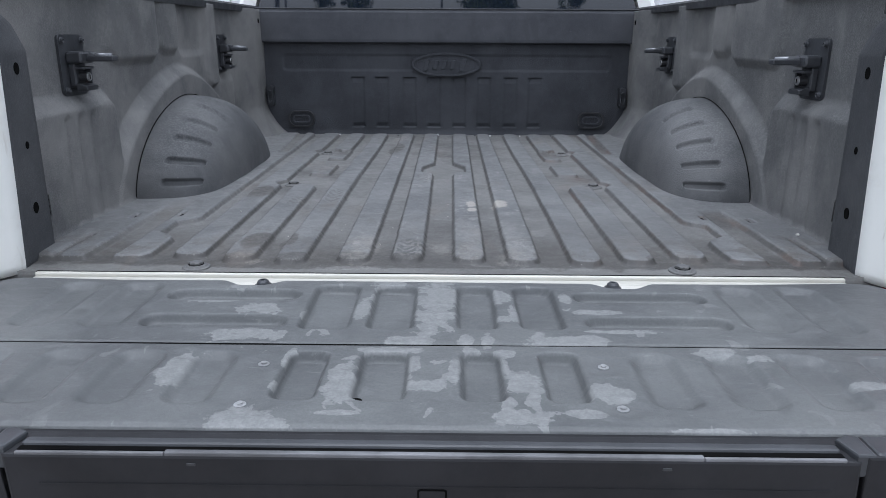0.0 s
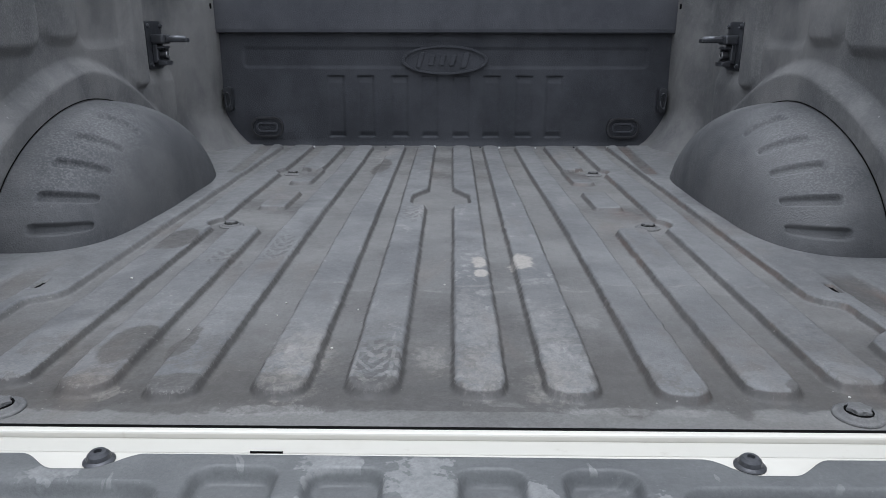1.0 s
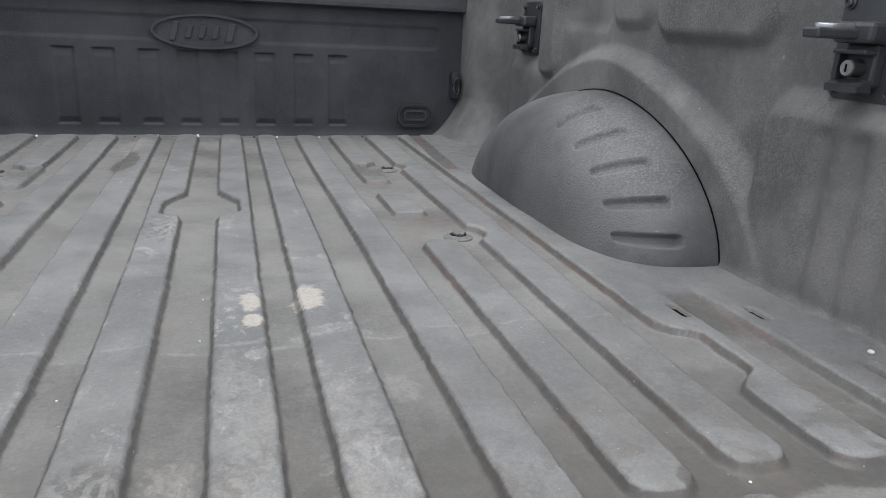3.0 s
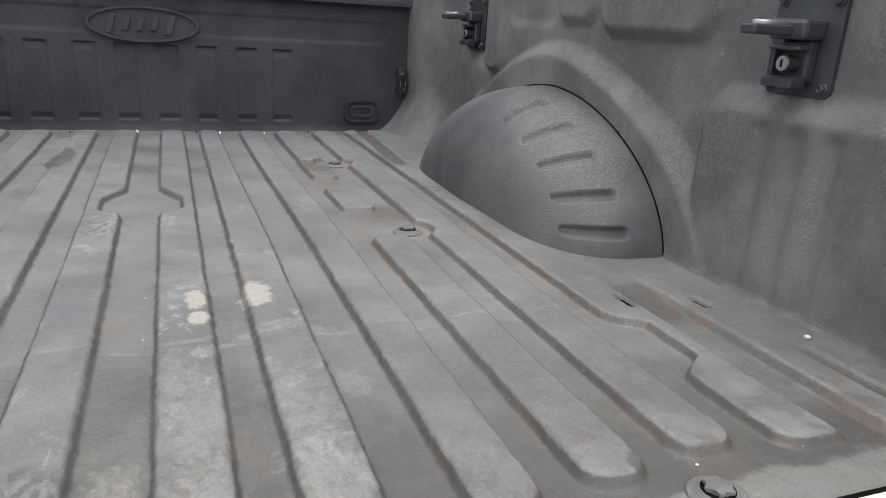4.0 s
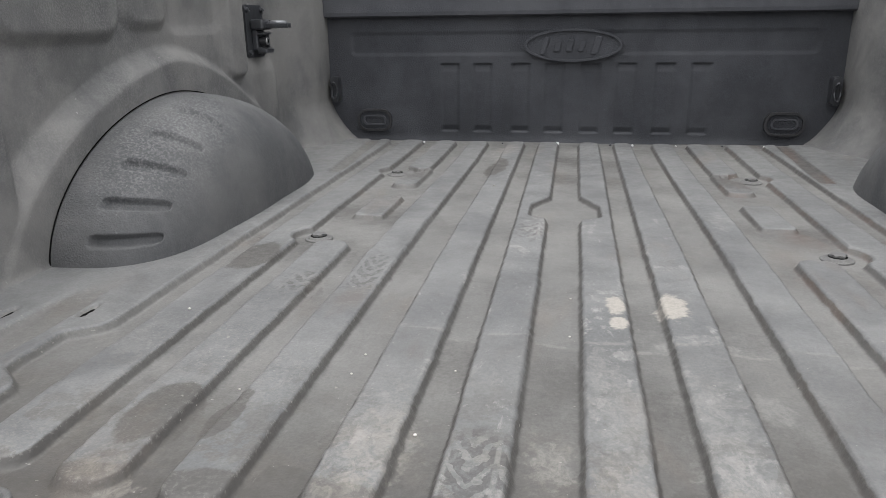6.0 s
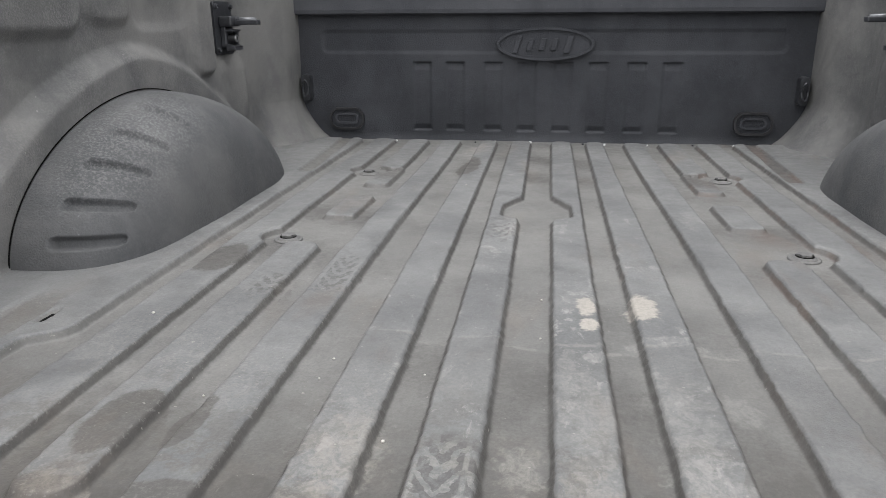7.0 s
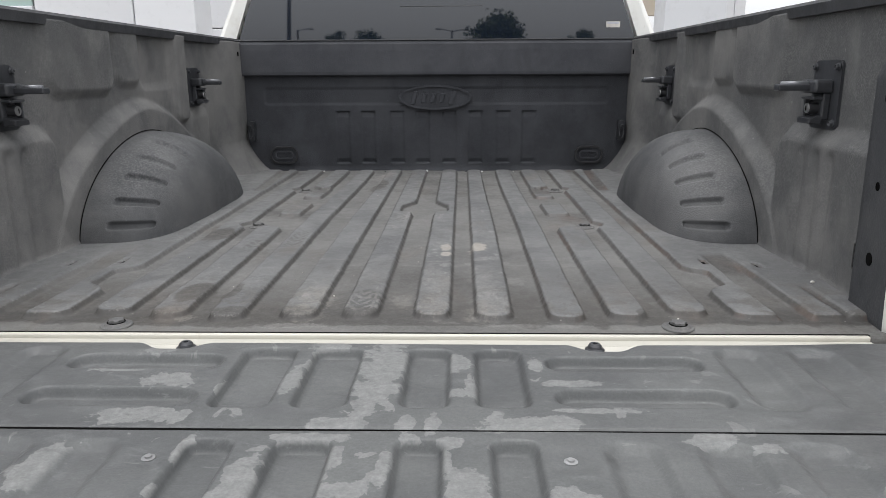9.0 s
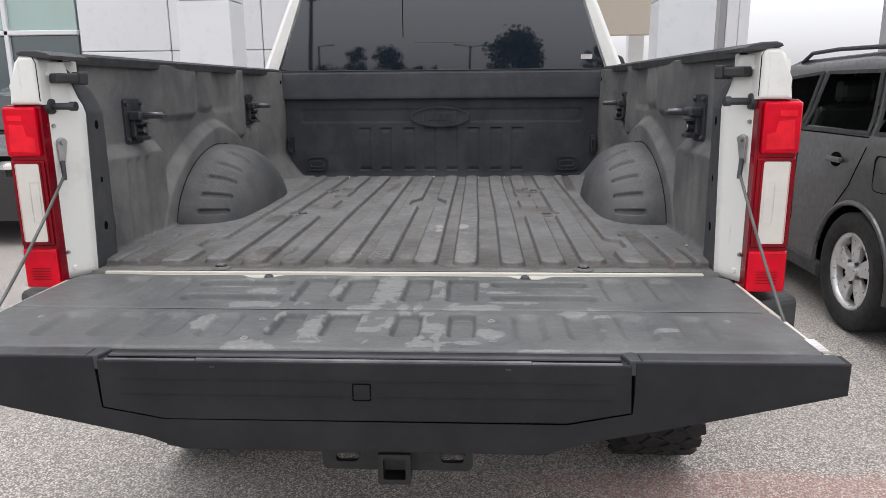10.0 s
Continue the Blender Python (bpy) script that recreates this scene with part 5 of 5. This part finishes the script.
# ---- cab ----
def cab():
    """The cab behind the bed: white shell, tinted rear window with a slider."""
    st = [(2.125, 0.0), (2.14, 0.03), (2.30, 0.06), (3.9, 0.06), (4.35, 0.0)]
    zs = [0.62, 1.05, 1.48, 1.56, 1.70, 1.85, 1.945, 1.985, 2.0]
    ws = [0.985, 1.0, 0.985, 0.955, 0.893, 0.828, 0.785, 0.72, 0.55]
    def back(z):
        return 2.130 + 0.10 * max(0.0, (z - 1.93) / 0.07) ** 2
    rows = []
    for k, yy in enumerate((0.0, 0.025, 0.10, 1.75, 1.95)):
        row = []
        for z, w in zip(zs, ws):
            inset = (0.035, 0.008, 0.0, 0.0, 0.0)[k]
            front = 0.55 * max(0.0, 2.0 - z) if k == 4 else 0.0
            row.append((w - inset, back(z) + yy + front, z))
        rows.append(row)
    p = np.array(rows)
    for s in (-1, 1):
        q = p * np.array([s, 1, 1])
        part("cab_side", sheet("cab_side", q, (-s * 0.02, 0, 0)), WHITE, truck, "white cab side", True)
    # rear panel round the window
    for s in (-1, 1):
        bm = bmesh.new()
        col = [(z, w) for z, w in zip(zs, ws) if z >= 1.48]
        a = [bm.verts.new((s * (w - 0.033), back(z) - 0.001, z)) for z, w in col[:-1]]
        b = [bm.verts.new((s * min(w - 0.034, 0.885 - 0.37 * (z - 1.5)), back(z) - 0.003, z)) for z, w in col[:-1]]
        c = [bm.verts.new(v.co + Vector((0, 0.03, 0))) for v in b]
        for i in range(len(a) - 1):
            bm.faces.new((a[i], a[i + 1], b[i + 1], b[i]))
            bm.faces.new((b[i], b[i + 1], c[i + 1], c[i]))
        part("cab_pillar", bm, WHITE, truck, "white rear pillar of the cab")
    bm = bmesh.new()
    box(bm, -0.96, 0.96, 2.126, 2.16, 0.62, 1.50, 0.01)
    part("cab_back", bm, WHITE, truck)
    bm = bmesh.new()
    box(bm, -0.74, 0.74, 2.16, 4.1, 1.965, 2.005, 0.02)
    part("cab_roof", bm, WHITE, truck, "white cab roof")
    bm = bmesh.new()
    win = [(-0.872, 1.50), (0.872, 1.50), (0.70, 1.965), (-0.70, 1.965)]
    v = [bm.verts.new((x, back(min(z, 1.93)) + 0.002, z)) for x, z in win]
    w = [bm.verts.new((x, back(min(z, 1.93)) + 0.008, z)) for x, z in win]
    bm.faces.new(v)
    bm.faces.new(w[::-1])
    for i in range(4):
        bm.faces.new((v[i], w[i], w[(i + 1) % 4], v[(i + 1) % 4]))
    glass = part("rear_window", bm, TINT, truck, "dark tinted rear window with a sliding pane")
    def on(x, z, dy):
        return (x, back(z) + 0.002 - dy, z)
    bm = bmesh.new()
    box(bm, -0.1985, -0.1945, back(1.7) - 0.0015, back(1.7) + 0.004, 1.712, 1.93)
    part("slider_seam", bm, DARK, glass)
    bm = bmesh.new()
    tube(bm, [on(-0.15, 1.684, 0.0), on(0.20, 1.684, 0.0)], 0.0016, 6)
    part("slider_edge", bm, CAP, glass)
    bm = bmesh.new()
    box(bm, 0.731, 0.789, back(1.6) - 0.0015, back(1.6) + 0.004, 1.592, 1.616)
    st = part("sticker", bm, PAPER, glass, "small white sticker with unreadable print")
    bm = bmesh.new()
    box(bm, 0.735, 0.785, back(1.6) - 0.0022, back(1.6), 1.607, 1.613)
    part("print_bar", bm, INK, st)
    # black block stands in for the unlit cab inside
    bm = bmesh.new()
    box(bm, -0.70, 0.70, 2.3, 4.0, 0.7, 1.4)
    part("cab_dark_block", bm, DARK, truck)
    # door mirrors and bonnet, beyond the cab
    for s in (-1, 1):
        bm = bmesh.new()
        prism(bm, [(s * u, v) for u, v in rounded(0.10, 0.17, 0.05, 5, 1.16, 1.50)], 1, 3.70, 3.80, 0.02, 3)
        rod(bm, (s * 0.98, 3.8, 1.42), (s * 1.10, 3.76, 1.42), 0.02, 0.02, 10)
        part("door_mirror", bm, BLACK, truck, "black door mirror")
    bm = bmesh.new()
    prism(bm, [(4.05, 0.62), (4.05, 1.46), (4.6, 1.44), (5.75, 1.32), (5.95, 1.15), (5.95, 0.62)], 0, -0.95, 0.95, 0.05, 3)
    part("bonnet", bm, WHITE, truck, "white bonnet and nose of the truck")


cab()


# ---- other vehicles ----
def suv(label, paint, m, group="parked cars"):
    """A compact SUV, nose to +y, with its rear door, arches, glass and wheels."""
    car = thing("suv", label, "car", group=group)
    ys = np.concatenate([np.linspace(-2.2, -2.0, 5), np.linspace(-1.96, 2.0, 100), np.linspace(2.03, 2.2, 5)])
    def top(y):
        return float(np.interp(y, (-2.2, -2.12, -1.95, -1.7, -0.9, 0.2, 0.55, 1.15, 1.4, 1.95, 2.2), (0.95, 1.12, 1.47, 1.60, 1.645, 1.625, 1.55, 1.10, 1.06, 0.98, 0.80)))
    def bottom(y):
        z = 0.27
        for c in (-1.27, 1.27):
            if abs(y - c) < 0.42:
                z = max(z, 0.34 + math.sqrt(0.42 ** 2 - (y - c) ** 2))
        return z
    rows = []
    for y in ys:
        zt, zb = top(y), bottom(y)
        belt = min(1.15, zt - 0.03)
        endin = 0.16 * max(0.0, (abs(y) - 1.75) / 0.45) ** 2
        row = []
        for t in np.linspace(0, 1, 14):
            z = zb + (belt - zb) * t
            w = 0.885 - 0.02 * ((z - 0.75) / 0.5) ** 2 + (0.012 if z < 0.5 else 0.0) - endin
            row.append((w, y, z))
        w0 = row[-1][0]
        for t in np.linspace(0.08, 1, 12):
            z = belt + (zt - 0.045 - belt) * t
            row.append((w0 - 0.02 * min(1, t * 4) - 0.30 * max(0.0, z - belt), y, z))
        w1, z1 = row[-1][0], row[-1][2]
        for t in (0.25, 0.5, 0.75, 1.0):
            a = t * math.pi / 2
            row.append((w1 - 0.07 * math.sin(a), y, z1 + 0.035 * (1 - math.cos(a)) + 0.008 * t))
        w2, z2 = row[-1][0], row[-1][2]
        for t in (0.5, 1.0):
            row.append((w2 * (1 - t), y, z2 + 0.008 * t))
        full = row + [(-x, yy, z) for x, yy, z in reversed(row[:-1])]
        rows.append(full)
    panes = ([(-1.26, 1.19), (-0.47, 1.175), (-0.50, 1.515), (-1.12, 1.515)], [(-0.37, 1.175), (0.70, 1.165), (0.32, 1.47), (-0.36, 1.515)], [(-1.88, 1.20), (-1.38, 1.19), (-1.24, 1.51), (-1.72, 1.46)])
    def open_at(y, z):
        return any(all((c - a) * (z - b) - (d - b) * (y - a) > -0.004 for (a, b), (c, d) in zip(q, q[1:] + q[:1])) for q in panes)
    grid = np.array(rows)
    k = np.arange(grid.shape[0] * grid.shape[1]).reshape(grid.shape[:2])
    quads = []
    for i in range(grid.shape[0] - 1):
        for j in range(grid.shape[1] - 1):
            mid = grid[i:i + 2, j:j + 2].mean((0, 1))
            if abs(mid[0]) < 0.5 or not open_at(mid[1], mid[2]):
                quads.append((int(k[i, j]), int(k[i + 1, j]), int(k[i + 1, j + 1]), int(k[i, j + 1])))
    shell = bpy.data.meshes.new("suv_body")
    shell.from_pydata(grid.reshape(-1, 3).tolist(), [], quads)
    body = part("body", shell, paint, car, "dark glossy car body", True)
    for y in (ys[0], ys[-1]):
        end = rows[0] if y < 0 else rows[-1]
        bm = bmesh.new()
        bm.faces.new([bm.verts.new(p) for p in end])
        part("end_panel", bm, paint, car)
    def flank(y, z, out=0.0):
        belt = min(1.15, top(y) - 0.03)
        endin = 0.16 * max(0.0, (abs(y) - 1.75) / 0.45) ** 2
        if z <= belt:
            return 0.885 - 0.02 * ((z - 0.75) / 0.5) ** 2 - endin + out
        t = (z - belt) / max(0.01, top(y) - 0.045 - belt)
        return 0.885 - 0.0098 - endin - 0.02 * min(1, t * 4) - 0.30 * (z - belt) + out
    for s in (-1, 1):
        # side glass with black frames
        for pts in panes:
            cy, cz = sum(p[0] for p in pts) / 4, sum(p[1] for p in pts) / 4
            outer = [(cy + (a - cy) * 1.06 + (0.02 if a > cy else -0.02), cz + (b - cz) * 1.14) for a, b in pts]
            bm = bmesh.new()
            for i in range(4):
                edge = [outer[i], outer[(i + 1) % 4], pts[(i + 1) % 4], pts[i]]
                u, v = lattice(np.linspace(0, 1, 8), np.linspace(0, 1, 3))
                yy = (edge[0][0] * (1 - u) + edge[1][0] * u) * (1 - v) + (edge[3][0] * (1 - u) + edge[2][0] * u) * v
                zz = (edge[0][1] * (1 - u) + edge[1][1] * u) * (1 - v) + (edge[3][1] * (1 - u) + edge[2][1] * u) * v
                g = [[bm.verts.new((s * flank(float(yy[m_, n_]), float(zz[m_, n_]), 0.007), float(yy[m_, n_]), float(zz[m_, n_]))) for n_ in range(3)] for m_ in range(8)]
                for m_ in range(7):
                    for n_ in range(2):
                        bm.faces.new((g[m_][n_], g[m_ + 1][n_], g[m_ + 1][n_ + 1], g[m_][n_ + 1]))
            part("window_frame", bm, RUBBER, body, "", True)
            u, v = lattice(np.linspace(-0.02, 1.02, 12), np.linspace(-0.03, 1.03, 10))
            yy = (pts[0][0] * (1 - u) + pts[1][0] * u) * (1 - v) + (pts[3][0] * (1 - u) + pts[2][0] * u) * v
            zz = (pts[0][1] * (1 - u) + pts[1][1] * u) * (1 - v) + (pts[3][1] * (1 - u) + pts[2][1] * u) * v
            xx = np.vectorize(lambda a, b: flank(a, b, 0.003))(yy, zz)
            pane = part("window", sheet("window", np.stack([s * xx, yy, zz], -1)), CARPANE, body, "clear side window", True)
            pane.visible_shadow = False
            if pane.data.polygons[0].normal.x * s < 0:
                pane.data.flip_normals()
        # door shut lines, handle, filler flap, arch trims, sill
        for line in ([(-0.98, 0.42), (-1.00, 0.70), (-1.16, 0.86), (-1.30, 1.10)], [(-0.42, 0.32), (-0.42, 1.10)], [(-0.42, 0.36), (0.82, 0.36)], [(0.80, 0.36), (0.86, 1.08)], [(-1.30, 1.155), (0.85, 1.135)]):
            bm = bmesh.new()
            pts = []
            for (a, b), (c, d) in zip(line, line[1:]):
                pts += [(a + (c - a) * t, b + (d - b) * t) for t in np.linspace(0, 1, 8)]
            tube(bm, [(s * flank(a, b, 0.0), a, b) for a, b in pts], 0.004, 6)
            part("shut_line", bm, DARK, body)
        for hy in (-0.97, 0.0):
            bm = bmesh.new()
            x0, x1 = sorted((s * flank(hy, 1.0, 0.0), s * flank(hy, 1.0, 0.032)))
            box(bm, x0, x1, hy - 0.10, hy + 0.09, 0.985, 1.018, 0.010)
            part("door_handle", bm, paint, body)
            bm = bmesh.new()
            prism(bm, [(hy + 0.07 * math.cos(t), 1.0 + 0.045 * math.sin(t)) for t in np.linspace(0, math.tau, 24, endpoint=False)], 0, s * flank(hy, 1.0, -0.01), s * flank(hy, 1.0, 0.003))
            part("handle_cup", bm, DARK, body)
        if s < 0:
            bm = bmesh.new()
            o = [(-1.50 + a, 0.965 + b) for a, b in rounded(0.085, 0.10, 0.04, 5)]
            i = [(-1.50 + a, 0.965 + b) for a, b in rounded(0.080, 0.095, 0.036, 5)]
            ring(bm, o, i, 0, -flank(-1.5, 0.97, -0.01), -flank(-1.5, 0.97, 0.003))
            part("filler_flap", bm, DARK, body)
        for c in (-1.27, 1.27):
            bm = bmesh.new()
            tube(bm, [(s * flank(c, 0.6, 0.006), c + 0.43 * math.cos(t), 0.34 + 0.43 * math.sin(t)) for t in np.linspace(-0.15, math.pi + 0.15, 30)], 0.016, 8)
            part("arch_trim", bm, paint, body)
            bm = bmesh.new()
            x0, x1 = sorted((s * 0.45, s * 0.80))
            box(bm, x0, x1, c - 0.42, c + 0.42, 0.30, 0.80)
            part("wheel_well", bm, DARK, body)
        bm = bmesh.new()
        x0, x1 = sorted((s * 0.84, s * 0.905))
        box(bm, x0, x1, -0.93, 0.84, 0.235, 0.335, 0.02)
        part("sill_cladding", bm, BLACK, body)
        bm = bmesh.new()
        tube(bm, [(s * 0.66, y, z) for y, z in ((-1.5, 1.60), (-1.42, 1.645), (-1.25, 1.665), (-0.4, 1.68), (0.0, 1.67), (0.15, 1.61))], 0.014, 8)
        part("roof_rail", bm, BLACK, car, "black roof rail")
        for c in (-1.27, 1.27):
            tyre_wheel("wheel", 0.36, 0.235, 0.234, (s * 0.775, c, 0.36), s, car, 0, "black tyre on a five-spoke alloy rim")
    bm = bmesh.new()
    box(bm, -0.74, 0.74, -2.1, 2.1, 0.25, 0.92)
    part("underbody", bm, DARK, car)
    # seats with headrests
    for sx, sy in ((-0.36, 0.05), (0.36, 0.05), (-0.36, -0.95), (0.36, -0.95)):
        bm = bmesh.new()
        prism(bm, [(sy + 0.10, 0.92), (sy - 0.06, 0.92), (sy - 0.20, 1.26), (sy - 0.17, 1.30), (sy - 0.09, 1.28), (sy + 0.02, 1.0)], 0, sx - 0.24, sx + 0.24, 0.03, 2)
        st = part("seat", bm, BLACK, car, "dark seat seen through the windows")
        bm = bmesh.new()
        box(bm, sx - 0.13, sx + 0.13, sy - 0.24, sy - 0.12, 1.31, 1.47, 0.04, 2)
        part("headrest", bm, BLACK, st)
    for name, pts in (("windscreen", ((0.60, 1.51), (1.12, 1.13))), ("rear_glass", ((-1.78, 1.57), (-2.10, 1.16)))):
        (a, b), (c, d) = pts
        n = Vector((0, -(d - b), c - a)).normalized() * 0.006 * (1 if c > a else -1)
        bm = bmesh.new()
        q = [(-0.60, a, b), (0.60, a, b), (0.74, c, d), (-0.74, c, d)]
        bm.faces.new([bm.verts.new(Vector(p) + n) for p in q])
        bm.faces.new([bm.verts.new(Vector(p) + n * 1.6) for p in q])
        part(name, bm, CARGLASS, car)
    for s in (-1, 1):
        bm = bmesh.new()
        x0, x1 = sorted((s * 0.62, s * 0.84))
        box(bm, x0, x1, -2.19, -2.04, 0.88, 1.12, 0.03)
        part("tail_lamp", bm, RED, car, "red tail lamp")
        bm = bmesh.new()
        x0, x1 = sorted((s * 0.50, s * 0.82))
        box(bm, x0, x1, 2.05, 2.20, 0.70, 0.86, 0.03)
        part("head_lamp", bm, CLEAR, car, "clear headlamp")
    car.matrix_world = m
    return car


suv("charcoal grey SUV parked beside the truck", SUVPAINT, pose(3.285, 3.77, 0))
suv("black SUV parked by the building, nose out", CARBLACK, pose(-4.75, 6.9, 0, 0, 0, 180) @ Matrix.Diagonal((1.0, 1.0, 0.92, 1.0)))


# ---- the building ----
building = thing("dealership_building", "grey panelled showroom front with green glazing", "building", (0, 10.5, 0))


def slab(name, x0, x1, y0, y1, z0, z1, mat, label="", bevel=0.012):
    ob = part(name, box(bmesh.new(), x0, x1, y0 - 10.5, y1 - 10.5, z0, z1, bevel, 1), mat, building, label)
    return ob


def building_front():
    # wall panels with open joints on a dark backing
    slab("backing", -6.6, 1.0, 10.56, 10.7, 0.0, 6.0, PANELDARK, "dark wall behind the panels")
    zs = (0.0, 0.9, 2.08, 3.4, 4.8, 6.0)
    xs = (-6.55, -4.99, -3.42, -1.85, -0.3, 1.0)
    for x0, x1 in zip(xs, xs[1:]):
        for z0, z1 in zip(zs, zs[1:]):
            slab("panel", x0 + 0.008, x1 - 0.008, 10.48, 10.56, z0 + 0.006, z1 - 0.006, PANEL)
    # green glazing
    slab("window", -11.5, -6.60, 10.52, 10.56, 2.44, 6.0, GREEN, "pale green glazing")
    slab("window", -11.5, -6.60, 10.52, 10.56, 0.3, 2.36, GREENDARK, "darker lower glazing")
    slab("transom", -11.5, -6.58, 10.46, 10.60, 2.36, 2.44, PANEL)
    for x in (-7.82, -9.3, -10.8):
        slab("mullion", x - 0.04, x + 0.04, 10.46, 10.60, 0.0, 6.0, PANEL)
    slab("room_wall", -11.5, -6.55, 11.4, 11.5, 0.0, 6.0, PANELDARK)
    # square cased columns
    def column(x0, x1, y0, y1, joints, mats=PANEL):
        z = 0.0
        for j in joints:
            slab("column_casing", x0, x1, y0, y1, z, j - 0.012, mats, "", 0.006)
            z = j
        slab("column_core", x0 + 0.03, x1 - 0.03, y0 + 0.03, y1 - 0.03, 0.0, joints[-1], PANELDARK, "", 0.0)
    column(-3.0, -2.425, 6.0, 6.47, (2.37, 4.6))
    column(2.09, 2.69, 6.3, 6.69, (2.34, 4.6))
    for x0, x1 in ((5.28, 5.52), (5.53, 5.74)):
        column(x0, x1, 14.0, 14.4, (2.16, 3.2, 4.6))
    # the column's side in shade, its shade put in as darker panel
    slab("column_shaded_side", 5.14, 5.28, 14.02, 14.4, 0.0, 4.6, PANELDARK)
    slab("far_column", 3.42, 3.75, 14.6, 14.9, 0.0, 2.55, PANEL)
    # canopy over the entrance: fascia and beige soffit
    slab("canopy_fascia", -3.4, 6.2, 5.6, 7.2, 4.6, 5.4, PANEL, "grey canopy fascia")
    slab("soffit_wall", 1.0, 4.35, 13.2, 13.4, 2.42, 5.6, BEIGE, "beige rendered wall")
    slab("side_wall", 7.35, 7.75, 10.0, 12.0, 0.0, 5.5, PANELDARK, "grey side wall")


building_front()


# ---- trees and lamp posts across the road, mirrored in the rear window ----
def tree(rng, height, spread, at, label):
    t = thing("tree", label, "tree", at, "trees across the road")
    bm = bmesh.new()
    def limb(a, b, r0, r1):
        rod(bm, a, b, r0, r1, 8)
    trunk_top = height * 0.35
    limb((0, 0, 0), (0.1, 0.0, trunk_top), height * 0.03, height * 0.02)
    tips = []
    for k in range(9):
        a = math.tau * k / 9 + rng.uniform(-0.3, 0.3)
        l = spread * rng.uniform(0.35, 0.75)
        tip = (math.cos(a) * l, math.sin(a) * l, trunk_top + height * rng.uniform(0.15, 0.5))
        limb((0.1, 0, trunk_top * rng.uniform(0.7, 1.0)), tip, height * 0.012, height * 0.004)
        tips.append(Vector(tip))
    part("trunk", bm, BARK, t)
    verts, faces = [], []
    centres = tips + [Vector((rng.uniform(-1, 1) * spread * 0.6, rng.uniform(-1, 1) * spread * 0.6, height * rng.uniform(0.3, 0.92))) for _ in range(26)]
    for c in centres:
        fall = 1 - 0.55 * max(0.0, c.z / height - 0.45)
        c = Vector((c.x * fall, c.y * fall, c.z))
        rad = spread * rng.uniform(0.18, 0.34)
        for _ in range(110):
            d = Vector((rng.gauss(0, 1), rng.gauss(0, 1), rng.gauss(0, 0.8)))
            p = c + d.normalized() * rad * rng.uniform(0.3, 1.05)
            u = Vector((rng.gauss(0, 1), rng.gauss(0, 1), rng.gauss(0, 1))).normalized()
            w = u.orthogonal().normalized()
            sz = spread * rng.uniform(0.03, 0.06)
            k = len(verts)
            verts += [tuple(p - u * sz), tuple(p + w * sz * 0.6), tuple(p + u * sz), tuple(p - w * sz * 0.6)]
            faces.append((k, k + 1, k + 2, k + 3))
    data = bpy.data.meshes.new("crown")
    data.from_pydata(verts, [], faces)
    part("crown", data, LEAF, t, kind="stuff")
    return t


def lamp_post(at, height, arms, turn=0.0):
    t = thing("street_lamp", "tall dark grey street lamp with outstretched arms", "street lamp", at, "street lamps")
    bm = bmesh.new()
    rod(bm, (0, 0, 0), (0, 0, height), 0.17, 0.11, 10)
    part("pole", bm, POLE, t)
    for s in arms:
        bm = bmesh.new()
        tube(bm, [(0, 0, height - 0.2), (s * 0.5, 0, height), (s * 1.3, 0, height + 0.1)], 0.05, 8)
        a = part("arm", bm, POLE, t)
        bm = bmesh.new()
        x0, x1 = sorted((s * 1.2, s * 2.0))
        box(bm, x0, x1, -0.18, 0.18, height + 0.02, height + 0.16, 0.04)
        part("lamp_head", bm, POLE, a)
    t.rotation_euler = (0, turn, 0)
    return t


rng = random.Random(7)
for height, spread, at, label in (
    (8.9, 5.7, (5.2, -95, 0), "large broad leafy tree across the road"),
    (4.4, 2.6, (-20.8, -95, 0), "low rounded leafy tree across the road"),
    (7.2, 2.2, (-17.0, -95, 0), "narrow leafy tree across the road"),
    (7.1, 3.0, (-12.6, -95, 0), "rounded leafy tree across the road"),
    (7.4, 2.4, (16.0, -95, 0), "dense leafy tree across the road"),
    (4.6, 0.9, (-6.2, -95, 0), "small bush-like tree across the road"),
    (4.2, 2.4, (-9.0, -98, 0), "low spreading tree across the road"),
):
    tree(rng, height, spread, at, label)
lamp_post((-11.6, -44, 0), 7.3, (-1, 1), 0.06)
lamp_post((-1.3, -84, 0), 6.2, (-1, 1), 0.04)
lamp_post((-20.5, -88, 0), 6.6, (1,))

# ---- small loose things ----
def pebble(at, r):
    bm = bmesh.new()
    bmesh.ops.create_icosphere(bm, subdivisions=2, radius=r)
    for v in bm.verts:
        v.co *= 1 + 0.3 * noise.noise(v.co * 60 + Vector(at))
        v.co.z *= 0.7
    ob = part("pebble", bm, STONE, None, "small pale pebble lying in the bed", True, "pebble")
    ob.location = at
    return tagged(ob, group="pebbles in the bed")


for px, py, r in ((0.800, 0.275, 0.0045), (-0.505, 0.47, 0.0024), (-0.23, 0.392, 0.0017), (-0.233, 0.343, 0.0015), (-0.132, 0.226, 0.0021), (0.016, 0.482, 0.0017), (-0.347, 0.289, 0.0015), (0.016, 0.613, 0.0016), (-0.114, 0.364, 0.0014), (0.49, 0.101, 0.0018), (-0.17, 1.3, 0.0022)):
    pebble((px, py, float(floor_height(np.array(px), np.array(py))) + r * 0.5), r)
